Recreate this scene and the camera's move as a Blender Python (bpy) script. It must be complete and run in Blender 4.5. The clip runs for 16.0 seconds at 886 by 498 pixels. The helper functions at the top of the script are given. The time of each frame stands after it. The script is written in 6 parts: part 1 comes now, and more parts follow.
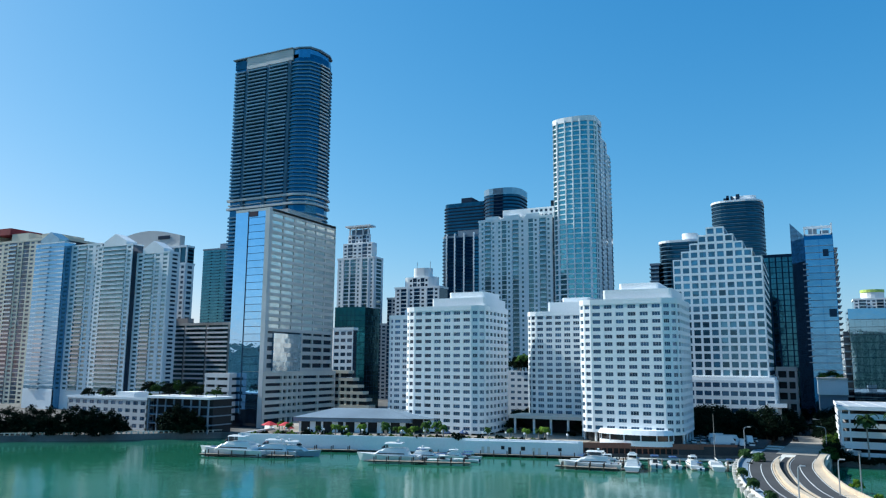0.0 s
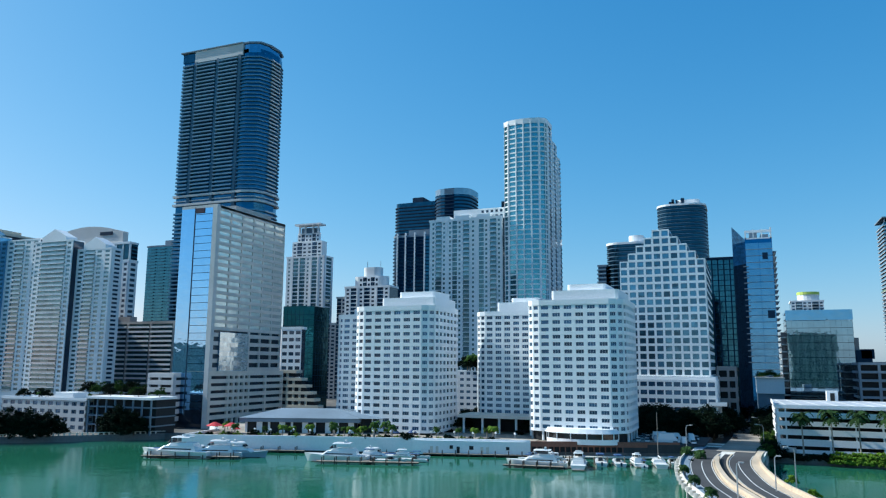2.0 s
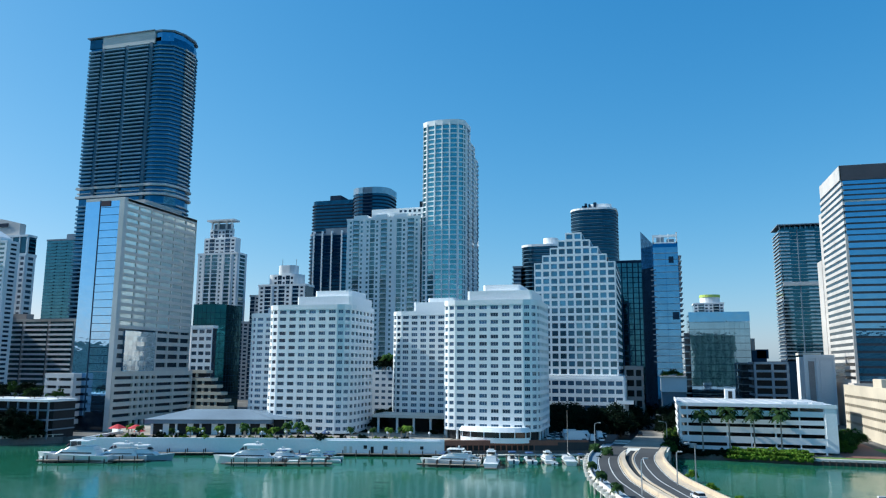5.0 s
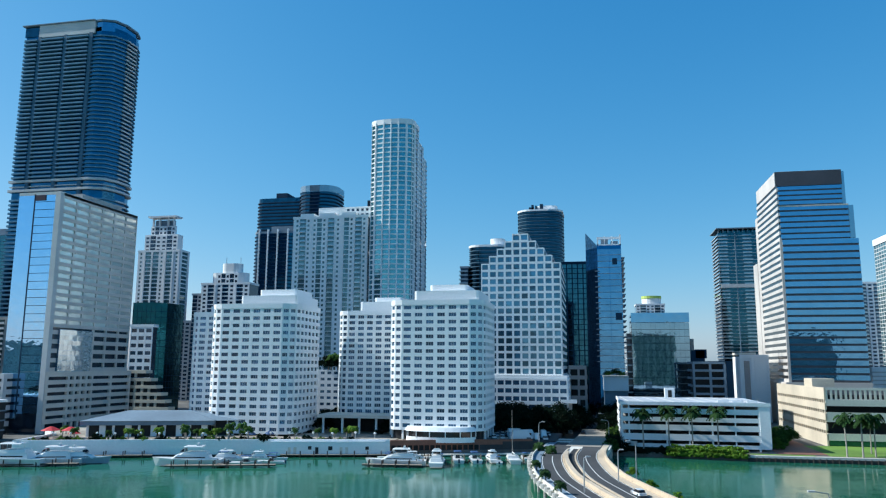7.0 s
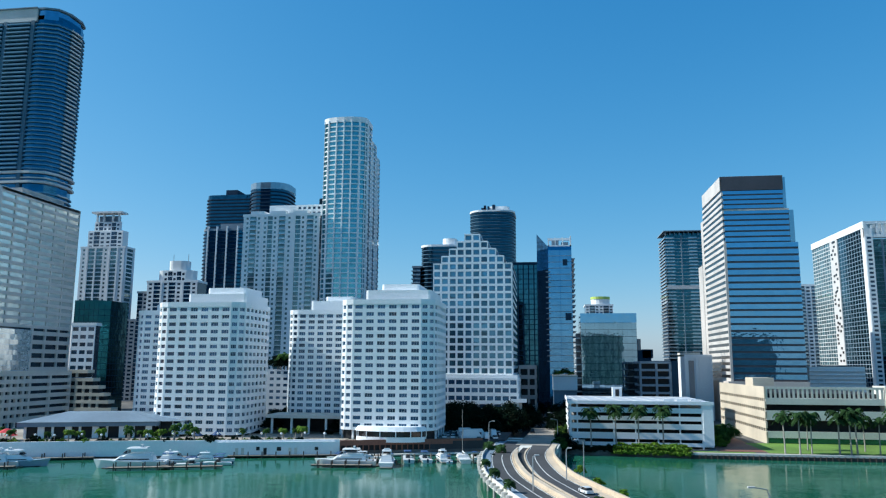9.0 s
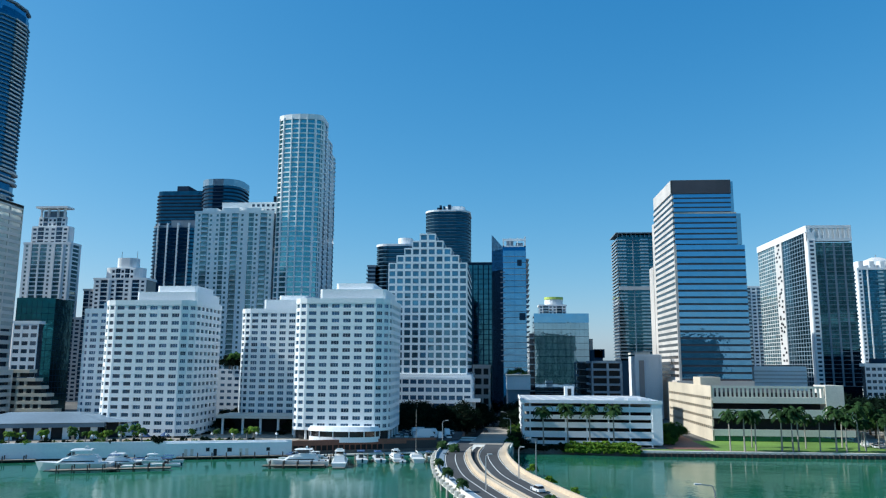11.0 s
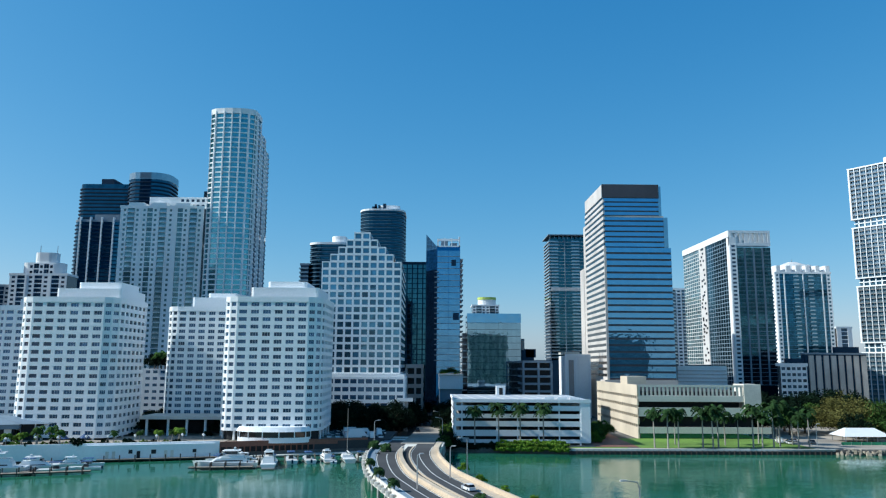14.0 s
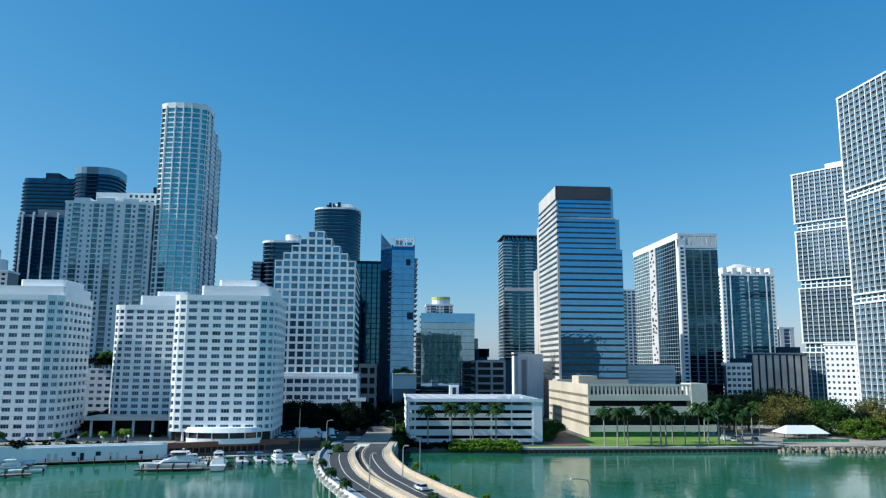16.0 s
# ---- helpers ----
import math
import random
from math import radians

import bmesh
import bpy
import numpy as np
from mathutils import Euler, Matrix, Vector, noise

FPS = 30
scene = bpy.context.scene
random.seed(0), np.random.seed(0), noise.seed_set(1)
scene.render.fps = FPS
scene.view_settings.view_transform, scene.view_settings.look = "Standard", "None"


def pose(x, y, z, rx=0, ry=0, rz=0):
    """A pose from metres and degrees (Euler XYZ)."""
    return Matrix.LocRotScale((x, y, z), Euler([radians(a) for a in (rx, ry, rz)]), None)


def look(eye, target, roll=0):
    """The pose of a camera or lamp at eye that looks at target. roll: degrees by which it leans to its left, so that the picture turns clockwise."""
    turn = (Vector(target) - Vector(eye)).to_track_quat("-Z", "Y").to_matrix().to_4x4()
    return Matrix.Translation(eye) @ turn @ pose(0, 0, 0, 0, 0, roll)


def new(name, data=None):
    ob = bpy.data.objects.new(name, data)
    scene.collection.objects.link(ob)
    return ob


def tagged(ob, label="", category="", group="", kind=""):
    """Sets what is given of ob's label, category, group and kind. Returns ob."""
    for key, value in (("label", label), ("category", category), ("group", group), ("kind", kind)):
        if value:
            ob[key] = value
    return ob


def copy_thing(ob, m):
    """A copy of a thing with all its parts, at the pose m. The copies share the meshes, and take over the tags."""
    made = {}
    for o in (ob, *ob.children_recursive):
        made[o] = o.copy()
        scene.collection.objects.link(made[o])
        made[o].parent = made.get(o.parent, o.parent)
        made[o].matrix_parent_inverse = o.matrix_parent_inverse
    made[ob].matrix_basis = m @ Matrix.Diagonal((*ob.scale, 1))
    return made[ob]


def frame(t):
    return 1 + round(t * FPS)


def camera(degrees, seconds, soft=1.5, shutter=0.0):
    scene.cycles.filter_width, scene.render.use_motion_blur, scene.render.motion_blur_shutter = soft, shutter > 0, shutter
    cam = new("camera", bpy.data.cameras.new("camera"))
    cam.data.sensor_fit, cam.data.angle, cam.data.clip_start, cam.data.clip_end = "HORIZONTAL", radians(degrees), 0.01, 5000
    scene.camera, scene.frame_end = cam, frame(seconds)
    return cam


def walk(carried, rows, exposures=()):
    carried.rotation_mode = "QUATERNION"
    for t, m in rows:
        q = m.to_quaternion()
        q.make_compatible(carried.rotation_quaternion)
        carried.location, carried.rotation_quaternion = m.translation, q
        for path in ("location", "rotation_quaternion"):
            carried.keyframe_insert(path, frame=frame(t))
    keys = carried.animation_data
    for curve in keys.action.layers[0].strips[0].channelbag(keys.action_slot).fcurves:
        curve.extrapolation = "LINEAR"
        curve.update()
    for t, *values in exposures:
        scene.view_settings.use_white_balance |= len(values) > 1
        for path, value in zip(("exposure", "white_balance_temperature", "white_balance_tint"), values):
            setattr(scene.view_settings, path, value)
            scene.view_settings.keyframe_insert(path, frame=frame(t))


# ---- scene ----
cam = camera(62.05, 16.0, soft=1.2)
EYE = (0.0, 0.0, 32.0)
# seconds, yaw, pitch, roll: the camera turns where it is
TURNS = [
    (0.0, 26.0, 8.91, -0.37), (0.5, 25.04, 8.91, -0.37), (1.0, 24.13, 8.91, -0.37), (1.5, 23.08, 8.91, -0.38),
    (2.0, 22.12, 8.91, -0.38), (2.5, 21.01, 8.92, -0.38), (3.0, 19.99, 8.92, -0.38), (3.5, 18.84, 8.92, -0.37),
    (4.0, 17.81, 8.92, -0.36), (6.5, 12.45, 8.93, -0.31), (7.0, 11.52, 8.93, -0.3), (7.5, 10.49, 8.93, -0.3),
    (8.0, 9.59, 8.93, -0.31), (8.5, 8.62, 8.93, -0.31), (9.0, 7.77, 8.92, -0.31), (11.5, 3.4, 8.91, -0.33),
    (12.0, 2.59, 8.91, -0.34), (12.5, 1.79, 8.9, -0.35), (13.0, 0.86, 8.9, -0.35), (13.5, 0.05, 8.9, -0.35),
    (14.0, -0.89, 8.9, -0.35), (14.5, -1.73, 8.9, -0.34), (15.0, -2.66, 8.9, -0.33), (15.5, -3.5, 8.89, -0.33),
    (16.0, -4.45, 8.89, -0.33),
]
walk(cam, [(t, pose(*EYE, 90 + p, r, w)) for t, w, p, r in TURNS], exposures=[(0.0, 1.85, 5600, 3), (4.0, 1.83, 5600, 3), (9.0, 1.77, 5600, 3), (12.5, 1.7, 5600, 3), (16.0, 1.66, 5600, 3)])

# ---- world, sun ----
SUN_HEADING, SUN_HEIGHT = -95.5, 38.0     # degrees from +y towards +x, and above the horizon
world = bpy.data.worlds.new("sky")
scene.world = world
world.use_nodes = True
wn = world.node_tree.nodes
sky = wn.new("ShaderNodeTexSky")
sky.sky_type, sky.sun_disc = "NISHITA", False
sky.sun_elevation, sky.sun_rotation = radians(SUN_HEIGHT), radians(SUN_HEADING)
sky.air_density, sky.dust_density, sky.ozone_density = 1.0, 0.6, 1.5
wn["Background"].inputs["Strength"].default_value = 0.0355
deep = wn.new("ShaderNodeVectorMath")      # the deep blue of a dry winter sky
deep.operation = "POWER"
deep.inputs[1].default_value = (1.42, 0.81, 0.55)
tint = wn.new("ShaderNodeVectorMath")
tint.operation = "MULTIPLY"
tint.inputs[1].default_value = (0.415, 1.225, 2.22)
world.node_tree.links.new(sky.outputs[0], deep.inputs[0])
world.node_tree.links.new(deep.outputs[0], tint.inputs[0])
world.node_tree.links.new(tint.outputs[0], wn["Background"].inputs["Color"])
sun = new("sun", bpy.data.lights.new("sun", "SUN"))
sun.data.energy, sun.data.angle, sun.data.color = 1.75, radians(0.5), (1.0, 0.93, 0.82)
sh, se = radians(SUN_HEADING), radians(SUN_HEIGHT)
SUNWARD = Vector((math.sin(sh) * math.cos(se), math.cos(sh) * math.cos(se), math.sin(se)))
sun.matrix_world = look(tuple(SUNWARD * 400), (0, 0, 0))


# ---- materials ----
def surface(name, color, rough=0.7, metal=0.0, grain=0.12, scale=1.5, stain=0.1, stain_scale=0.06, bump=0.02, rand=0.0, spec=0.5, island=0.0):
    """A painted, cast or rendered surface: fine grain and broad stains in the colour, a fine bump, and a shade of its own for each piece."""
    m = bpy.data.materials.new(name)
    m.use_nodes = True
    n, l = m.node_tree.nodes, m.node_tree.links
    b = n["Principled BSDF"]
    co = n.new("ShaderNodeTexCoord")
    geo = n.new("ShaderNodeNewGeometry")
    fine, wide = n.new("ShaderNodeTexNoise"), n.new("ShaderNodeTexNoise")
    fine.inputs["Scale"].default_value, wide.inputs["Scale"].default_value = scale, stain_scale
    fine.inputs["Detail"].default_value = wide.inputs["Detail"].default_value = 5
    for tex in (fine, wide):
        l.new(geo.outputs["Position"], tex.inputs["Vector"])
    value = None
    for source, amount in ((fine.outputs["Fac"], grain), (wide.outputs["Fac"], stain * 2)):
        r = n.new("ShaderNodeMapRange")
        r.inputs["From Min"].default_value, r.inputs["From Max"].default_value = 0.3, 0.7
        r.inputs["To Min"].default_value, r.inputs["To Max"].default_value = 1 - amount, 1 + amount * 0.4
        l.new(source, r.inputs["Value"])
        if value is None:
            value = r.outputs[0]
        else:
            mul = n.new("ShaderNodeMath")
            mul.operation = "MULTIPLY"
            l.new(value, mul.inputs[0]), l.new(r.outputs[0], mul.inputs[1])
            value = mul.outputs[0]
    for amount, source in ((rand, "object"), (island, "island")):
        if amount:
            info = n.new("ShaderNodeObjectInfo").outputs["Random"] if source == "object" else geo.outputs["Random Per Island"]
            r = n.new("ShaderNodeMapRange")
            r.inputs["To Min"].default_value, r.inputs["To Max"].default_value = 1 - amount, 1 + amount
            l.new(info, r.inputs["Value"])
            mul = n.new("ShaderNodeMath")
            mul.operation = "MULTIPLY"
            l.new(value, mul.inputs[0]), l.new(r.outputs[0], mul.inputs[1])
            value = mul.outputs[0]
    mix = n.new("ShaderNodeVectorMath")
    mix.operation = "SCALE"
    mix.inputs[0].default_value = color
    l.new(value, mix.inputs["Scale"])
    l.new(mix.outputs[0], b.inputs["Base Color"])
    b.inputs["Roughness"].default_value, b.inputs["Metallic"].default_value = rough, metal
    b.inputs["Specular IOR Level"].default_value = spec
    if bump:
        bp = n.new("ShaderNodeBump")
        bp.inputs["Strength"].default_value, bp.inputs["Distance"].default_value = 0.5, bump
        l.new(fine.outputs["Fac"], bp.inputs["Height"]), l.new(bp.outputs[0], b.inputs["Normal"])
    return m


def glazing(name, color, metal=0.85, rough=0.06, rand=0.25, wave=0.05, island=False):
    """Coated facade glass: a tinted mirror, each pane with a shade and a slight warp of its own."""
    m = bpy.data.materials.new(name)
    m.use_nodes = True
    n, l = m.node_tree.nodes, m.node_tree.links
    b = n["Principled BSDF"]
    geo, info = n.new("ShaderNodeNewGeometry"), n.new("ShaderNodeObjectInfo")
    source = geo.outputs["Random Per Island"] if island else info.outputs["Random"]
    # shades of blinds and rooms, pane by pane
    cell = n.new("ShaderNodeTexVoronoi")
    cell.inputs["Scale"].default_value = 0.3
    l.new(geo.outputs["Position"], cell.inputs["Vector"])
    bw = n.new("ShaderNodeRGBToBW")
    l.new(cell.outputs["Color"], bw.inputs[0])
    add = n.new("ShaderNodeMath")
    l.new(source, add.inputs[0]), l.new(bw.outputs[0], add.inputs[1])
    r = n.new("ShaderNodeMapRange")
    r.inputs["From Max"].default_value = 2.0
    r.inputs["To Min"].default_value, r.inputs["To Max"].default_value = 1 - rand, 1 + rand
    l.new(add.outputs[0], r.inputs["Value"])
    mix = n.new("ShaderNodeVectorMath")
    mix.operation = "SCALE"
    mix.inputs[0].default_value = color
    l.new(r.outputs[0], mix.inputs["Scale"]), l.new(mix.outputs[0], b.inputs["Base Color"])
    b.inputs["Metallic"].default_value, b.inputs["Roughness"].default_value = metal, rough
    tex, bp = n.new("ShaderNodeTexNoise"), n.new("ShaderNodeBump")
    tex.inputs["Scale"].default_value, tex.inputs["Detail"].default_value = 0.25, 2
    l.new(geo.outputs["Position"], tex.inputs["Vector"])
    bp.inputs["Strength"].default_value, bp.inputs["Distance"].default_value = 1.0, wave
    l.new(tex.outputs["Fac"], bp.inputs["Height"]), l.new(bp.outputs[0], b.inputs["Normal"])
    return m


def sea(name):
    """Shallow green bay water with small ripples."""
    m = bpy.data.materials.new(name)
    m.use_nodes = True
    n, l = m.node_tree.nodes, m.node_tree.links
    b = n["Principled BSDF"]
    geo = n.new("ShaderNodeNewGeometry")
    wide = n.new("ShaderNodeTexNoise")
    wide.inputs["Scale"].default_value, wide.inputs["Detail"].default_value = 0.012, 4
    ramp = n.new("ShaderNodeValToRGB")
    ramp.color_ramp.elements[0].position, ramp.color_ramp.elements[1].position = 0.35, 0.7
    ramp.color_ramp.elements[0].color, ramp.color_ramp.elements[1].color = (0.017, 0.1, 0.06, 1), (0.036, 0.165, 0.095, 1)
    l.new(geo.outputs["Position"], wide.inputs["Vector"])
    l.new(wide.outputs["Fac"], ramp.inputs[0]), l.new(ramp.outputs[0], b.inputs["Base Color"])
    b.inputs["Roughness"].default_value = 0.06
    b.inputs["IOR"].default_value = 1.33
    last = None
    for scale, height in ((0.9, 0.035), (0.16, 0.11)):
        tex, bp = n.new("ShaderNodeTexNoise"), n.new("ShaderNodeBump")
        tex.inputs["Scale"].default_value, tex.inputs["Detail"].default_value = scale, 4
        l.new(geo.outputs["Position"], tex.inputs["Vector"])
        bp.inputs["Strength"].default_value, bp.inputs["Distance"].default_value = 0.8, height
        l.new(tex.outputs["Fac"], bp.inputs["Height"])
        if last:
            l.new(last, bp.inputs["Normal"])
        last = bp.outputs[0]
    l.new(last, b.inputs["Normal"])
    return m


WHITE = surface("white_paint", (0.87, 0.88, 0.88), grain=0.05, stain=0.05, stain_scale=0.03)
CREAM = surface("cream_paint", (0.74, 0.66, 0.52), grain=0.06, stain=0.08)
BEIGE = surface("beige_stone", (0.66, 0.58, 0.51), grain=0.08, stain=0.06)
STONE = surface("light_warm_stone", (0.74, 0.68, 0.6), grain=0.07, stain=0.05)
PINKISH = surface("pale_grey_stone", (0.62, 0.6, 0.58), grain=0.06, stain=0.06)
CONCRETE = surface("concrete", (0.5, 0.48, 0.45), grain=0.12, stain=0.14)
PALE = surface("pale_concrete", (0.72, 0.68, 0.6), grain=0.1, stain=0.1)
GREY = surface("grey_render", (0.22, 0.28, 0.34), grain=0.1, stain=0.1, spec=0.12)
BROWN = surface("brown_concrete", (0.4, 0.36, 0.34), grain=0.1, stain=0.1)
BRICK = surface("red_brown_masonry", (0.24, 0.1, 0.065), grain=0.2, stain=0.1)
DARK = surface("dark_concrete", (0.011, 0.037, 0.075), grain=0.15, stain=0.1, spec=0.15)
# near-black colour in place of the shade inside decks, arcades and recesses
SHADE = surface("interior_shade", (0.025, 0.027, 0.03), rough=0.9, grain=0.2)
ROOFGREY = surface("roof_membrane", (0.42, 0.43, 0.44), grain=0.15, stain=0.15)
ASPHALT = surface("asphalt", (0.06, 0.06, 0.062), rough=0.9, grain=0.25, stain=0.2, scale=3)
GROUND = surface("city_ground", (0.16, 0.15, 0.135), rough=0.95, grain=0.3, stain=0.3)
PAVING = surface("paving", (0.4, 0.345, 0.28), rough=0.9, grain=0.2, stain=0.2)
PAINT = surface("road_paint", (0.75, 0.75, 0.72), grain=0.15, stain=0.1)
GRASS = surface("grass", (0.17, 0.29, 0.04), rough=0.95, grain=0.35, scale=2.5, stain=0.2, bump=0.1)
STEEL = surface("grey_steel", (0.5, 0.51, 0.52), rough=0.4, metal=0.7, grain=0.05)
RED = surface("red_canvas", (0.55, 0.02, 0.03), grain=0.1)
GELCOAT = surface("white_gelcoat", (0.8, 0.8, 0.78), rough=0.25, grain=0.02, stain=0.03, bump=0.0)
WOOD = surface("weathered_timber", (0.32, 0.26, 0.2), rough=0.9, grain=0.3, scale=4, rand=0.2)
PILEWOOD = surface("dark_timber", (0.06, 0.05, 0.045), rough=0.9, grain=0.3, scale=4)
ROCK = surface("shore_rock", (0.4, 0.34, 0.26), rough=0.95, grain=0.3, scale=1.2, stain=0.2, bump=0.2, rand=0.2, island=0.3)
TRUNK = surface("palm_trunk", (0.36, 0.33, 0.29), rough=0.9, grain=0.2, scale=5)
BARK = surface("bark", (0.12, 0.09, 0.06), rough=0.95, grain=0.3, scale=5)
G_PANE = glazing("window_pane", (0.055, 0.115, 0.2), metal=0.4, rand=0.8)
G_CORE = glazing("dark_glass", (0.03, 0.045, 0.07), metal=0.3, rand=0.5)
G_NAVY = glazing("navy_glass", (0.03, 0.095, 0.15), metal=0.9, rand=0.4)
G_OFFICE = glazing("office_mirror_glass", (0.2, 0.39, 0.57), metal=0.95, rand=0.1, rough=0.03)
G_MIRROR = glazing("blue_mirror_glass", (0.32, 0.58, 0.84), metal=0.95, rand=0.06, rough=0.03)
# the cream base colour imitates sunlit walls mirrored in the office windows
G_LITPANE = glazing("reflection_cream_glass", (0.9, 0.86, 0.78), metal=0.55, rough=0.14, rand=0.16)
G_DEEP = glazing("deep_blue_glass", (0.025, 0.12, 0.28), metal=0.9, rand=0.3)
G_BLUE = glazing("blue_glass", (0.16, 0.33, 0.5), metal=0.9, rand=0.2)
G_GREEN = glazing("green_glass", (0.13, 0.31, 0.35), metal=0.75, rand=0.4)
G_TEAL = glazing("dark_teal_glass", (0.02, 0.06, 0.09), metal=0.95, rand=0.5)
G_DKGREEN = glazing("dark_green_glass", (0.012, 0.055, 0.07), metal=1.0, rand=0.5)
G_BRONZE = glazing("bronze_glass", (0.05, 0.045, 0.045), metal=0.6, rand=0.4)
G_RAIL = glazing("balcony_glass", (0.3, 0.4, 0.46), metal=0.6, rand=0.2)
G_LAT = glazing("teal_mirror_glass", (0.05, 0.14, 0.18), metal=0.95, rand=0.45)
G_STEP = glazing("grid_window_glass", (0.1, 0.21, 0.29), metal=0.65, rand=0.85)
WATER = sea("bay_water")


# ---- shape helpers ----
def part(name, bm, mat, parent, label=""):
    me = bpy.data.meshes.new(name)
    bm.to_mesh(me)
    bm.free()
    return mesh_part(name, me, mat, parent, label)


def mesh_part(name, me, mat, parent, label=""):
    if mat is not None and not me.materials:
        me.materials.append(mat)
    ob = new(name, me)
    ob.parent = parent
    if label:
        ob["label"] = label
    return ob


def thing(name, label, category, at=(0, 0, 0), group="", kind=""):
    ob = new(name)
    ob.location = at
    ob.empty_display_size = 1
    return tagged(ob, label, category, group, kind)


def box(bm, x0, x1, y0, y1, z0, z1):
    v = [bm.verts.new(c) for c in ((x0, y0, z0), (x1, y0, z0), (x1, y1, z0), (x0, y1, z0), (x0, y0, z1), (x1, y0, z1), (x1, y1, z1), (x0, y1, z1))]
    for f in ((3, 2, 1, 0), (4, 5, 6, 7), (0, 1, 5, 4), (1, 2, 6, 5), (2, 3, 7, 6), (3, 0, 4, 7)):
        bm.faces.new([v[i] for i in f])


def boxes(*rows):
    bm = bmesh.new()
    for r in rows:
        box(bm, *r)
    return bm


def prism(poly, z0, z1, bm=None, top=None):
    """An upright prism on a counter-clockwise outline; top: another outline for its upper end."""
    bm = bm or bmesh.new()
    lo = [bm.verts.new((x, y, z0)) for x, y in poly]
    hi = [bm.verts.new((x, y, z1)) for x, y in (top or poly)]
    n = len(poly)
    bm.faces.new(lo[::-1])
    bm.faces.new(hi)
    for i in range(n):
        bm.faces.new((lo[i], lo[(i + 1) % n], hi[(i + 1) % n], hi[i]))
    return bm


def rect(x0, x1, y0, y1, r=0.0, seg=4, round_at="abcd"):
    """Outline, counter-clockwise from the front left (a), front right (b), back right (c), back left (d), with rounded corners."""
    out = []
    for key, cx, cy, sx, sy, a0 in (("a", x0, y0, 1, 1, 180), ("b", x1, y0, -1, 1, 270), ("c", x1, y1, -1, -1, 0), ("d", x0, y1, 1, -1, 90)):
        if r and key in round_at:
            for i in range(seg + 1):
                a = radians(a0 + 90 * i / seg)
                out.append((cx + sx * r + r * math.cos(a), cy + sy * r + r * math.sin(a)))
        else:
            out.append((cx, cy))
    return out


def outset(poly, d):
    """The outline moved outwards by d."""
    n, out = len(poly), []
    for i in range(n):
        p, q, s = Vector(poly[i - 1]), Vector(poly[i]), Vector(poly[(i + 1) % n])
        a, b = (q - p).normalized(), (s - q).normalized()
        na, nb = Vector((a.y, -a.x)), Vector((b.y, -b.x))
        m = (na + nb).normalized()
        k = d / max(0.5, m.dot(na))
        out.append((q.x + m.x * k, q.y + m.y * k))
    return out


def edges(poly, back=False):
    """Each edge as start, direction, outward normal, length; those that face away from the bay are left out."""
    for i, p in enumerate(poly):
        p, q = Vector(p), Vector(poly[(i + 1) % len(poly)])
        d = q - p
        L = d.length
        d = d / L
        nrm = Vector((d.y, -d.x))
        if back or nrm.y < 0.35:
            yield p, d, nrm, L


def obox(bm, p, d, nrm, a0, a1, t0, t1, z0, z1):
    """A box along an edge: from a0 to a1 along it, from t0 to t1 outwards."""
    c = [p + d * a + nrm * t for a, t in ((a0, t1), (a1, t1), (a1, t0), (a0, t0))]
    lo = [bm.verts.new((v.x, v.y, z0)) for v in c]
    hi = [bm.verts.new((v.x, v.y, z1)) for v in c]
    bm.faces.new(lo[::-1]), bm.faces.new(hi)
    for i in range(4):
        bm.faces.new((lo[i], lo[(i + 1) % 4], hi[(i + 1) % 4], hi[i]))


def slabs(root, poly, z0, z1, n, mat, out=0.4, frac=0.3, name="floor_slab", skip=()):
    """One ring a storey, standing proud of the core."""
    fh = (z1 - z0) / n
    me = bpy.data.meshes.new(name)
    bm = prism(outset(poly, out), 0, fh * frac)
    bm.to_mesh(me), bm.free()
    for i in range(n):
        if i not in skip:
            ob = mesh_part(name, me, mat, root)
            ob.location.z = z0 + fh * i


def piers(root, poly, z0, z1, pitch, width, out, mat, name="pier", min_len=2.0, sides=None):
    """Upright strips, evenly along each long edge, one mesh an edge."""
    for p, d, nrm, L in edges(poly):
        if L < min_len or (sides and not sides(nrm)):
            continue
        k = max(1, round(L / pitch))
        bm = bmesh.new()
        for i in range(k + 1):
            a = L * i / k
            obox(bm, p, d, nrm, max(0, a - width / 2), min(L, a + width / 2), -0.3, out, z0, z1)
        part(name, bm, mat, root)


def two_tone(ob_mesh, mats):
    for m in mats:
        ob_mesh.materials.append(m)


